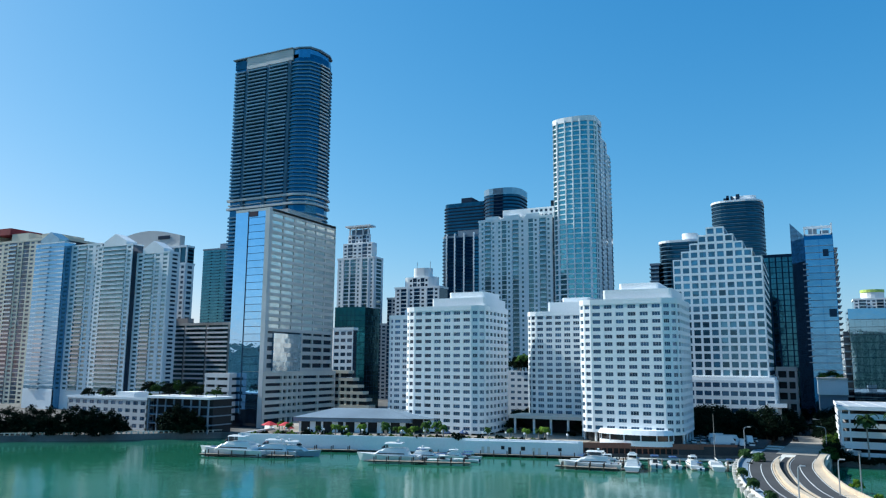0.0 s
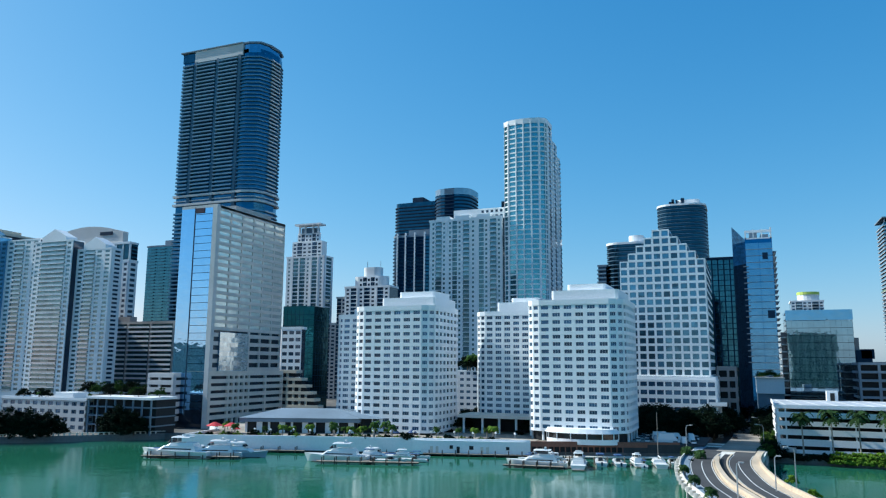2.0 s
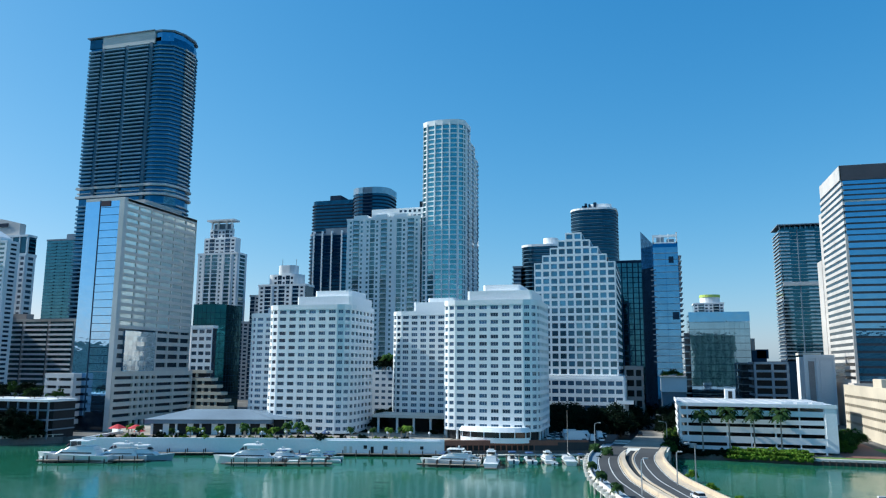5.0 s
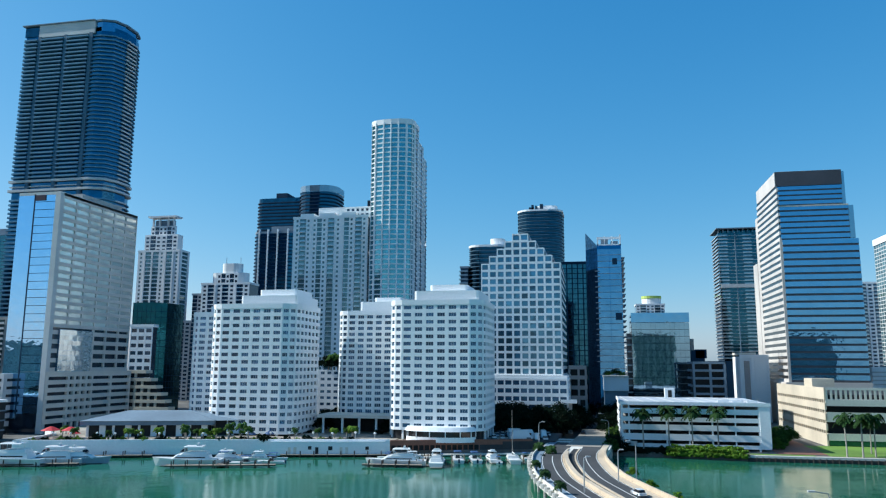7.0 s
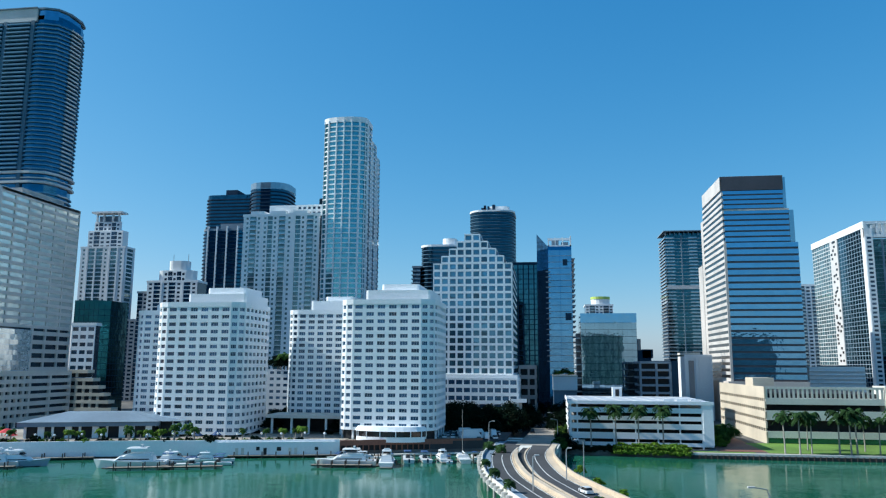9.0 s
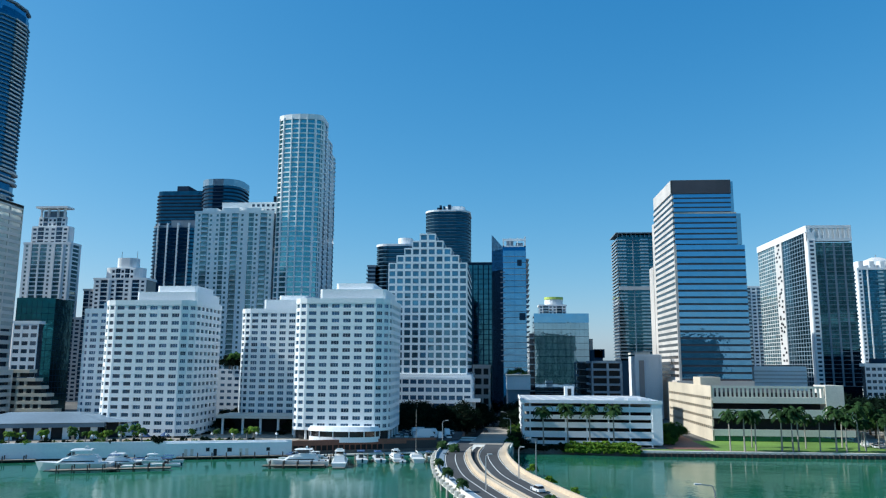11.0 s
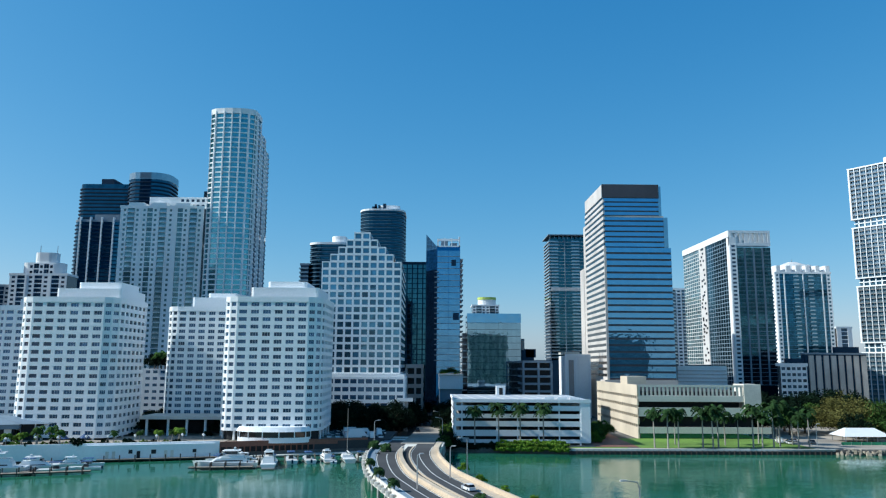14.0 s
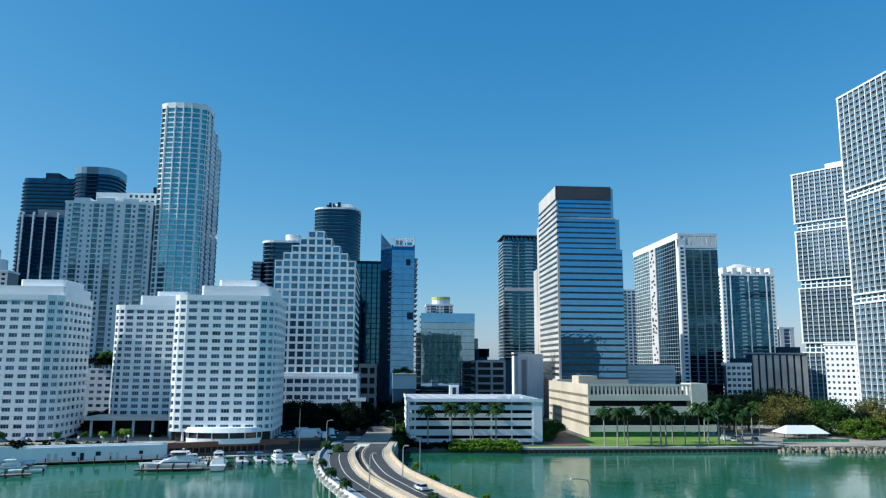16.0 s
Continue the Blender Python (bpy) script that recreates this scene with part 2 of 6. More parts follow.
def punched(root, poly, z0, z1, n, wall, pitch, win_w, win_h, sill=0.35, depth=0.35, glass=None, single=True, core=None, limit=300, min_len=2.0):
    """A wall with real window openings: a glazed core, a ring of wall between the storeys, piers between the windows, and a pane in each opening."""
    fh = (z1 - z0) / n
    inner = outset(poly, -depth)
    part("core", prism(inner, z0, z1 - 0.2), core or G_CORE, root, "dark glazing behind the wall")
    for i in range(n + 1):
        lo = z0 if i == 0 else z0 + fh * (i - 1) + fh * sill + win_h
        hi = z0 + fh * i + fh * sill if i < n else z1
        part("spandrel", prism(poly, lo, hi), wall, root)
    small = []
    for p, d, nrm, L in edges(poly):
        if L < min_len:
            continue
        k = max(1, round(L / pitch))
        w = win_w * (L / k) / pitch
        gap = (L / k - w) / 2
        for j in range(k + 1):
            a0, a1 = max(0.0, L * j / k - gap), min(L, L * j / k + gap)
            if a1 - a0 > 0.02:
                bm = bmesh.new()
                obox(bm, p, d, nrm, a0, a1, -depth - 0.1, -0.02, z0 + 0.1, z1 - 0.1)
                part("pier", bm, wall, root)
        for j in range(k):
            for i in range(n):
                small.append((p, d, nrm, L * j / k + gap, w, z0 + fh * i + fh * sill))
    meshes, joined = {}, bmesh.new()
    small.sort(key=lambda s: (s[0] + s[1] * s[3]).length)
    for q, (p, d, nrm, a, w, z) in enumerate(small):
        if single and q < limit:
            key = (round(w, 3), round(nrm.x, 3), round(nrm.y, 3))
            if key not in meshes:
                me = bpy.data.meshes.new("window")
                b = bmesh.new()
                o = Vector((0, 0))
                obox(b, o, d, nrm, 0.04, w - 0.04, -depth + 0.02, -depth + 0.1, 0.03, win_h - 0.03)
                k = len(b.faces)
                for f in (1 / 3, 2 / 3) if w > 1.6 else ():
                    obox(b, o, d, nrm, w * f - 0.03, w * f + 0.03, -depth + 0.06, -depth + 0.14, 0.03, win_h - 0.03)
                b.faces.ensure_lookup_table()
                for f in b.faces[k:]:
                    f.material_index = 1
                b.to_mesh(me), b.free()
                two_tone(me, (glass or G_PANE, wall))
                meshes[key] = me
            ob = mesh_part("window", meshes[key], None, root)
            ob.location = ((p + d * a).x, (p + d * a).y, z)
        else:
            obox(joined, p, d, nrm, a + 0.04, a + w - 0.04, -depth + 0.02, -depth + 0.1, z + 0.03, z + win_h - 0.03)
    if joined.verts:
        tagged(part("window_field", joined, glass or G_PANE, root), kind="stuff")
    else:
        joined.free()


def roof_box(root, x0, x1, y0, y1, z0, z1, mat, name="roof_block", r=0.3):
    return part(name, prism(rect(x0, x1, y0, y1, r, 2), z0, z1), mat, root)


def parapet(root, poly, z0, z1, mat, thick=0.5, name="parapet"):
    """A low wall round the roof's edge."""
    bm = bmesh.new()
    a, b = poly, outset(poly, -thick)
    n = len(a)
    rows = [[bm.verts.new((x, y, z)) for x, y in o] for o, z in ((a, z0), (a, z1), (b, z1), (b, z0))]
    for i in range(n):
        j = (i + 1) % n
        for k in range(3):
            bm.faces.new((rows[k][i], rows[k][j], rows[k + 1][j], rows[k + 1][i]))
    return part(name, bm, mat, root)
G_FIELD = glazing("window_panes_varied", (0.04, 0.075, 0.12), metal=0.35, rand=0.8, island=True)
G_BALC = glazing("balcony_doors", (0.12, 0.21, 0.23), metal=0.5, rand=0.5, island=True)


def facade(root, p, q, z0, z1, n, pattern, wall, winh=0.5, winw=0.55, proud=0.5, slab_out=1.2, slab_mat=None, rail=None, strip=0.18, pane=None):
    """One face of a building from p to q, seen left to right from outside. Bays: w a wall with a window a storey, b balconies, g a glazed strip
    with thin slab edges, s plain wall, n a narrow pier."""
    p, q = Vector(p), Vector(q)
    d = q - p
    L = d.length
    d /= L
    nrm = Vector((d.y, -d.x))
    width = {"w": 1.0, "b": 1.3, "g": 1.0, "s": 0.7, "n": 0.25}
    unit = L / sum(width[c] for c in pattern)
    fh = (z1 - z0) / n
    bm, pn, thin, rails = bmesh.new(), bmesh.new(), bmesh.new(), bmesh.new()
    a = 0.0
    shared = {}
    for c in pattern:
        w = unit * width[c]
        if c in "sn":
            obox(bm, p, d, nrm, a, a + w, -0.1, proud + (0.25 if c == "n" else 0), z0, z1)
        elif c == "w":
            side = w * (1 - winw) / 2
            obox(bm, p, d, nrm, a, a + side, -0.1, proud, z0, z1)
            obox(bm, p, d, nrm, a + w - side, a + w, -0.1, proud, z0, z1)
            for i in range(n + 1):
                lo = z0 + fh * (i - (1 - winh) * 0.5 if i else 0)
                hi = min(z1, z0 + fh * (i + (1 - winh) * 0.5))
                obox(bm, p, d, nrm, a + side, a + w - side, -0.1, proud - 0.01, lo, hi)
                if i < n:
                    obox(pn, p, d, nrm, a + side, a + w - side, 0.0, 0.12, hi, hi + fh * winh)
        elif c == "g":
            for i in range(n):
                obox(thin, p, d, nrm, a, a + w, -0.1, 0.25, z0 + fh * i, z0 + fh * (i + strip))
                obox(pn, p, d, nrm, a + 0.05, a + w / 2 - 0.05, 0.0, 0.12, z0 + fh * (i + strip), z0 + fh * (i + 1))
                obox(pn, p, d, nrm, a + w / 2 + 0.05, a + w - 0.05, 0.0, 0.12, z0 + fh * (i + strip), z0 + fh * (i + 1))
        else:
            key = round(w, 2)
            if key not in shared:
                me = bpy.data.meshes.new("balcony")
                b = bmesh.new()
                o = Vector((0, 0))
                obox(b, o, d, nrm, 0.05, w - 0.05, -0.1, slab_out, 0, 0.28)
                k = len(b.faces)
                obox(b, o, d, nrm, 0.05, w - 0.05, slab_out - 0.12, slab_out - 0.04, 0.3, 1.3)
                b.faces.ensure_lookup_table()
                for f in b.faces[k:]:
                    f.material_index = 1
                b.to_mesh(me), b.free()
                two_tone(me, (slab_mat or wall, rail or G_RAIL))
                shared[key] = me
            for i in range(n):
                if p.y > 590:
                    obox(thin, p, d, nrm, a + 0.05, a + w - 0.05, -0.1, slab_out, z0 + fh * i, z0 + fh * i + 0.28)
                    obox(rails, p, d, nrm, a + 0.05, a + w - 0.05, slab_out - 0.12, slab_out - 0.04, z0 + fh * i + 0.3, z0 + fh * i + 1.3)
                else:
                    ob = mesh_part("balcony", shared[key], None, root)
                    s = p + d * a
                    ob.location = (s.x, s.y, z0 + fh * i)
                obox(pn, p, d, nrm, a + 0.1, a + w - 0.1, 0.0, 0.1, z0 + fh * i + 0.3, z0 + fh * (i + 1) - 0.1)
        a += w
    for bmx, name, mat in ((bm, "wall", wall), (pn, "window_field", pane or G_FIELD), (thin, "slab_edges", slab_mat or wall), (rails, "rail_field", rail or G_RAIL)):
        if bmx.verts:
            ob = part(name, bmx, mat, root)
            ob["kind"] = "stuff"
        else:
            bmx.free()


def block(name, label, cat, x0, x1, y0, y1, z0, z1, n, front, right="", left="", wall=None, core=None, cap=1.4, group="", **kw):
    """A rectangular building: glazed core, a face on each side that shows, a roof with its parapet."""
    wall = wall or WHITE
    root = thing(name, label, cat, group=group)
    part("core", prism(rect(x0, x1, y0, y1), z0, z1), core or G_CORE, root)
    if front:
        facade(root, (x0, y0), (x1, y0), z0, z1, n, front, wall, **kw)
    if right:
        facade(root, (x1, y0), (x1, y1), z0, z1, n, right, wall, **kw)
    if left:
        facade(root, (x0, y1), (x0, y0), z0, z1, n, left, wall, **kw)
    part("roof", prism(outset(rect(x0, x1, y0, y1), 0.3), z1, z1 + 0.4), ROOFGREY, root)
    if cap:
        parapet(root, outset(rect(x0, x1, y0, y1), 0.6), z1 - 0.3, z1 + cap, wall)
    return root


# ---- ground, water ----
GZ = 1.8
SHORE = [(-900, -30), (-296, 194), (-254, 229), (-229, 252), (-207, 246), (-195, 223.5), (-149.5, 238.5), (-72, 259.5), (-26, 276), (4, 281),
         (50, 275), (149, 277), (192, 273), (420, 262), (900, 180)]
bm = prism(SHORE + [(4000, 0), (4000, 4300), (-4000, 4300), (-4000, -30)], -3, GZ)
bmesh.ops.triangulate(bm, faces=[f for f in bm.faces if len(f.verts) > 4])
tagged(part("ground", bm, GROUND, None), "grey-brown built-up city ground behind the bay shore", "ground", kind="structure")
bm = bmesh.new()
bm.faces.new([bm.verts.new(c) for c in ((-4500, -4500, 0), (4500, -4500, 0), (4500, 4500, 0), (-4500, 4500, 0))])
tagged(part("water", bm, WATER, None), "calm green bay water with small ripples", "water", kind="structure")

# ---- the very tall tower ----
t = thing("tower", "very tall blue-grey glass tower with long grey balcony slabs", "tower")
BLUEGREY = surface("blue_grey_render", (0.17, 0.32, 0.44), grain=0.1, stain=0.1, spec=0.08)
SLATE = surface("slate_panel", (0.09, 0.17, 0.24), grain=0.1, stain=0.1, spec=0.2)
poly = rect(-389, -316, 422, 458, 12, 2, "bc")
core = rect(-388.0, -317.0, 423.0, 457.0, 11.5, 2, "bc")
G_TALL = glazing("tower_blue_glass", (0.025, 0.12, 0.23), metal=0.75, rand=0.35)
part("core", prism(core, GZ, 262), G_TALL, t)
for z0, z1, n in ((38, 143, 36), (156, 258, 36)):
    fh = (z1 - z0) / n
    slabs(t, poly, z0, z1, n, BLUEGREY, 0.0, 0.28, "balcony_slab")
    slabs(t, outset(poly, -0.25), z0 + fh * 0.28, z1 + fh * 0.28, n, G_TALL, 0.0, 0.16, "balcony_rail")
    # deeper balconies in three stacks on the long face, and on the short end
    me = bpy.data.meshes.new("balcony")
    b = boxes(*[(x0, x1, 420.6, 422.4, 0, fh * 0.34) for x0, x1 in ((-387.5, -377.5), (-374.5, -357), (-354, -337))])
    b.to_mesh(me), b.free()
    for i in range(n):
        mesh_part("balcony", me, BLUEGREY, t).location.z = z0 + fh * i
    me = bpy.data.meshes.new("balcony")
    b = boxes((-316.6, -315.4, 434.5, 445.5, 0, fh * 0.34))
    b.to_mesh(me), b.free()
    for i in range(n):
        mesh_part("balcony", me, PINKISH, t).location.z = z0 + fh * i
for z, h, o in ((146.5, 1.6, 0.9), (153.0, 1.6, 0.9), (149.8, 0.7, 0.2)):
    part("pale_ledge", prism(outset(poly, o), z, z + h), PINKISH, t, "pale ledge round the tower")
for x, w in ((-376, 2.4), (-355.5, 2.4), (-335.5, 2.6)):
    part("pier", boxes((x - w / 2, x + w / 2, 421.5, 424, 38, 258)), SLATE, t)
part("crown_glass", boxes((-389, -377.2, 422.5, 456, 259, 266)), G_NAVY, t)
part("crown_plate", boxes((-390.5, -333, 420.8, 457, 266.6, 267.3)), GREY, t)
part("crown_wall", prism(rect(-377, -333, 421.6, 448), 257.5, 266.5), PINKISH, t, "plain grey screen wall at the top")
part("crown_glass", prism(rect(-333, -317.5, 423, 456, 10.5, 2, "bc"), 259, 266), G_BLUE, t, "glazed corner lantern")
part("crown_ring", prism(rect(-333.5, -316.0, 422.0, 457.5, 12, 2, "bc"), 266, 267.2), GREY, t)

# ---- the mirror-cornered office tower ----
t = thing("office_tower", "beige stone office tower with a mirror-glass corner", "tower")
TAUPE = surface("taupe_stone", (0.68, 0.61, 0.55), grain=0.08, stain=0.06)
X0, X1, Y0, Y1, ZT = -254.4, -233.0, 282.0, 339.0, 107.2
part("core", prism(rect(X0 + 0.6, X1 - 0.6, Y0 + 0.6, Y1 - 0.6), GZ, ZT - 0.5), G_CORE, t)
part("mirror_wall", boxes((X0, X0 + 8.0, Y0 + 0.02, Y0 + 0.6, 8, ZT)), G_MIRROR, t, "sheer mirror-glass wall")
n = 27
fh = (ZT - 10) / n
me = bpy.data.meshes.new("glass_panel")
b = boxes((0, 10.6, 0, 0.5, 0.12, fh - 0.12))
b.to_mesh(me), b.free()
for i in range(n):
    ob = mesh_part("glass_panel", me, G_MIRROR, t)
    ob.location = (X0 + 8.6, Y0 + 0.05, 10 + fh * i)
part("notch", boxes((X0 + 8.0, X0 + 8.6, Y0 - 0.05, Y0 + 0.5, 10, ZT)), DARK, t)
part("corner_pier", boxes((X1 - 2.2, X1 + 0.35, Y0 - 0.3, Y0 + 2.0, GZ, ZT + 0.6)), PINKISH, t)
# side wall: stone bands and ribbon windows in pairs
ZL = 47.5
nf = 17
fh = (ZT - 1.5 - ZL) / nf
for i in range(nf + 1):
    z = ZL + fh * i
    part("stone_band", boxes((X1 - 0.6, X1 + 0.3, Y0 + 2.0, Y1, z, z + fh * 0.46 if i < nf else ZT + 0.6)), TAUPE, t)
for k in range(7):
    y = Y0 + 2.0 + (Y1 - Y0 - 2.0) * k / 6
    part("stone_pier", boxes((X1 - 0.6, X1 + 0.28, max(Y0 + 2, y - 0.5), min(Y1, y + 0.5), ZL, ZT)), TAUPE, t)
me = bpy.data.meshes.new("ribbon_window")
b = boxes((0, 0.2, 0.55, 8.5, 0, fh * 0.54))
b.to_mesh(me), b.free()
for i in range(nf):
    for k in range(6):
        ob = mesh_part("ribbon_window", me, G_LITPANE, t)
        ob.location = (X1 - 0.3, Y0 + 2.1 + (Y1 - Y0 - 2) * k / 6, ZL + fh * (i + 0.46))
part("mirror_box", boxes((X1 - 0.4, X1 + 0.7, 288, 310, 28.2, 46.6)), G_MIRROR, t, "square mirror-glass bay")
# pale, varied, tilted panes imitate a white grid building mirrored in the bay
G_BAY = glazing("reflection_toned_mirror_glass", (0.86, 0.86, 0.82), metal=0.75, rand=0.2, rough=0.06, wave=0.02)
me = bpy.data.meshes.new("mirror_pane")
b = boxes((0, 0.15, 0.06, 2.7, 0.06, 2.24))
b.to_mesh(me), b.free()
for i in range(8):
    for k in range(8):
        ob = mesh_part("mirror_pane", me, G_BAY, t)
        ob.location = (X1 + 0.75, 288 + 2.75 * k, 28.3 + 2.28 * i)
        ob.rotation_euler = (0, radians(((i * 5 + k * 3) % 7 - 3) * 0.12), radians(((i * 3 + k * 5) % 7 - 3) * 0.15))
for i in range(5):
    z = 28 + 4.1 * i
    part("stone_band", boxes((X1 - 0.6, X1 + 0.3, 310.5, Y1, z, z + 1.9)), TAUPE, t)
    part("stone_band", boxes((X1 - 0.6, X1 + 0.3, Y0 + 2, 287.5, z, z + 1.9)), TAUPE, t)
for y in (311, 320, 329.5, 338):
    part("stone_pier", boxes((X1 - 0.6, X1 + 0.28, y, y + 1.0, 28, ZL + 0.5)), TAUPE, t)
part("roof_plant", boxes((-250, -236, 300, 330, ZT, ZT + 4)), CONCRETE, t)
parapet(t, rect(X0, X1 + 0.3, Y0, Y1), ZT - 0.5, ZT + 0.9, PINKISH)
part("sign_panel", boxes((X0 + 9, X0 + 14, Y0 - 0.3, Y0 + 0.05, ZT - 3, ZT - 0.5)), surface("dark_red_sign", (0.02, 0.008, 0.03)), t, "small dark red sign panel")

t = thing("parking_podium", "pale beige parking podium with long dark openings beside the office tower", "garage")
part("core", boxes((-246, -233.7, 284, 341, GZ, 27)), SHADE, t)
for i in range(7):
    z = GZ + 4.0 + 3.35 * i
    part("parapet", boxes((-234.2, -232.4, 282, 342, z, z + 1.9)), STONE, t)
for y in (282, 296, 300, 304, 308, 312, 326, 341):
    part("pier", boxes((-234.0, -232.5, y, y + 1.3, GZ, 27.5)), STONE, t)
part("roof", boxes((-246, -232.2, 282.4, 342, 27.6, 28.2)), STONE, t)
t = thing("parking_podium", "white parking podium with dark slots beside the mirror tower", "garage")
part("core", boxes((-263, -248.5, 277, 280.5, GZ, 27)), SHADE, t)
for i in range(7):
    z = GZ + 3.2 + 3.35 * i
    part("parapet", boxes((-263.5, -248, 276, 281, z, z + 2.1)), PINKISH, t)
for x in (-263.4, -257.0, -249.2):
    part("pier", boxes((x, x + 1.1, 276.1, 278, GZ, 27)), PINKISH, t)

# ---- behind and beside it ----
t = block("apartment_block", "wide pale grey concrete apartment slab with continuous balconies", "apartment block", -437, -355, 394, 401.5, GZ, 58.5, 18, "nbbbnbbbnbbbnbbbn", "w", wall=CONCRETE, core=G_CORE, proud=0.8, slab_out=1.6, rail=WHITE, slab_mat=WHITE, pane=G_BALC)
roof_box(t, -408, -396, 395, 401, 58.5, 63.5, BROWN, "lift_house")
t = block("tower", "slim dark teal glass tower with thin balcony edges", "tower", -604, -560, 620, 650, GZ, 157.3, 46, "gbgbgbg", wall=GREY, core=G_LAT, pane=G_LAT, rail=G_LAT, slab_mat=SLATE, strip=0.12)
roof_box(t, -582, -562, 622, 648, 157.3, 164, GREY)
# white condominium of several bays with gabled caps
t = thing("condominium", "white and pale blue condominium with stacked balconies and gabled caps", "condominium")
for x0, x1, y0, z1, pat, gable in ((-470, -441, 326, 111, "gbgg", 1), (-441, -412, 332, 109, "wbww", 0), (-412, -380, 329, 106, "wbbbw", 1), (-380, -352, 333, 100, "wbww", 1)):
    part("core", prism(rect(x0, x1, y0, y0 + 8), GZ, z1), G_BLUE if x0 == -470 else G_CORE, t)
    facade(t, (x0, y0), (x1, y0), GZ + 12, z1, 33, pat, WHITE, pane=G_BLUE if x0 == -470 else G_BALC, slab_mat=WHITE, strip=0.3)
    part("podium_wall", boxes((x0, x1, y0 - 0.4, y0 + 1, GZ, GZ + 12)), WHITE, t)
    part("roof", boxes((x0 - 0.3, x1 + 0.3, y0 - 0.6, y0 + 8, z1, z1 + 0.8)), WHITE, t)
    if gable:
        c, w = (x0 + x1) / 2, (x1 - x0) * 0.32
        bm = bmesh.new()
        a = [bm.verts.new((x, y, z)) for y in (y0 - 0.6, y0 + 7.5) for x, z in ((c - w, z1 + 0.8), (c + w, z1 + 0.8), (c + w, z1 + 3), (c, z1 + 8), (c - w, z1 + 3))]
        bm.faces.new(a[0:5]), bm.faces.new(a[9:4:-1])
        for i in range(5):
            j = (i + 1) % 5
            bm.faces.new((a[i], a[i + 5], a[j + 5], a[j]))
        bmesh.ops.recalc_face_normals(bm, faces=bm.faces[:])
        part("gable", bm, G_RAIL if x0 == -470 else WHITE, t, "gabled roof cap")
facade(t, (-352, 333), (-352, 341), GZ + 12, 100, 33, "w", WHITE)
t = block("condominium", "cream condominium tower with rows of small windows", "condominium", -590, -484, 352, 390, GZ, 121, 38, "wwbwgwwbwgwwbw", wall=CREAM, slab_mat=CREAM)
for x0, x1, z in ((-585, -560, 129), (-540, -520, 128), (-505, -492, 126)):
    roof_box(t, x0, x1, 354, 380, 121, z, CREAM)
part("red_roof", boxes((-562, -541, 353, 380, 128, 133)), surface("red_tiles", (0.3, 0.03, 0.035)), t, "dark red roof block")
t = block("office_tower", "white office tower with a dark glazed crown band and curved roof", "tower", -500, -408.5, 402, 410, GZ, 104, 27, "w" * 18, "w", wall=WHITE, winw=0.6, winh=0.55)
part("crown_band", prism(rect(-500, -408.8, 402.3, 410), 104.5, 117), G_TEAL, t, "dark green glazed crown band")
for i in range(15):
    x = -500 + i * 6.5
    part("crown_pier", boxes((x, x + 1, 401.8, 403, 104, 117)), WHITE, t)
part("crown_cap", prism(rect(-500, -408.2, 401.6, 410), 117, 118.5), WHITE, t)
bm = bmesh.new()
arch = [(-488 + 70 * i / 12, 118.5 + 8.5 + 5.5 * math.sin(math.pi * i / 12)) for i in range(13)]
lo = [[bm.verts.new((x, y, 118)) for x, z in arch] for y in (404, 409)]
hi = [[bm.verts.new((x, y, z)) for x, z in arch] for y in (404, 409)]
for i in range(12):
    bm.faces.new((lo[0][i], lo[0][i + 1], hi[0][i + 1], hi[0][i]))
    bm.faces.new((hi[0][i], hi[0][i + 1], hi[1][i + 1], hi[1][i]))
    bm.faces.new((lo[1][i + 1], lo[1][i], hi[1][i], hi[1][i + 1]))
for i in (0, 12):
    bm.faces.new((lo[0][i], hi[0][i], hi[1][i], lo[1][i]))
part("curved_roof", bm, PINKISH, t, "low curved roof screen")
part("sign_bar", boxes((-440, -428, 403.4, 403.9, 125, 127.5)), DARK, t, "dark lettering bar")

# crowned white tower, dark green block, terraces
t = block("condominium", "white tower with dark window strips and a square crown", "condominium", -381, -342, 560, 574, GZ, 126, 36, "wngngwngnw", "ngn", wall=WHITE, winw=0.34, pane=G_BALC, strip=0.3)
for inset, z0, z1 in ((4, 126, 141), (8, 141, 149)):
    part("stage", prism(rect(-381 + inset, -342 - inset, 560 + inset / 2, 574 - inset), z0, z1), WHITE, t)
    facade(t, (-381 + inset, 560 + inset / 2), (-342 - inset, 560 + inset / 2), z0, z1 - 1, max(2, int((z1 - z0) / 3.5)), "wgwwgw", WHITE, proud=0.3)
for x in (-371, -365, -357, -351.5):
    part("crown_post", boxes((x - 0.6, x + 0.6, 563, 564.5, 149, 156)), WHITE, t)
part("crown_core", boxes((-370, -353, 565, 569, 149, 154)), GREY, t)
part("crown_plate", boxes((-375, -348, 561, 571, 156, 157.4)), WHITE, t, "flat overhanging crown plate")
t = thing("office_block", "dark green glass office block with chamfered corner", "office")
poly = rect(-287, -266, 420, 444, 5, 1, "b")
part("core", prism(poly, GZ, 68.5), G_DKGREEN, t)
slabs(t, poly, GZ + 4, 68, 17, DARK, 0.06, 0.06, "mullion_band")
piers(t, poly, GZ, 68, 3.0, 0.15, 0.08, DARK, "mullion")
parapet(t, outset(poly, 0.1), 68.4, 70, G_DKGREEN)
block("office_block", "small white office block with two storeys of square windows", "office", -260, -246, 380, 384, GZ, 52.5, 12, "www", "", wall=WHITE, winw=0.75, winh=0.5)
t = thing("terraced_building", "beige building whose terraces step down to one side", "building")
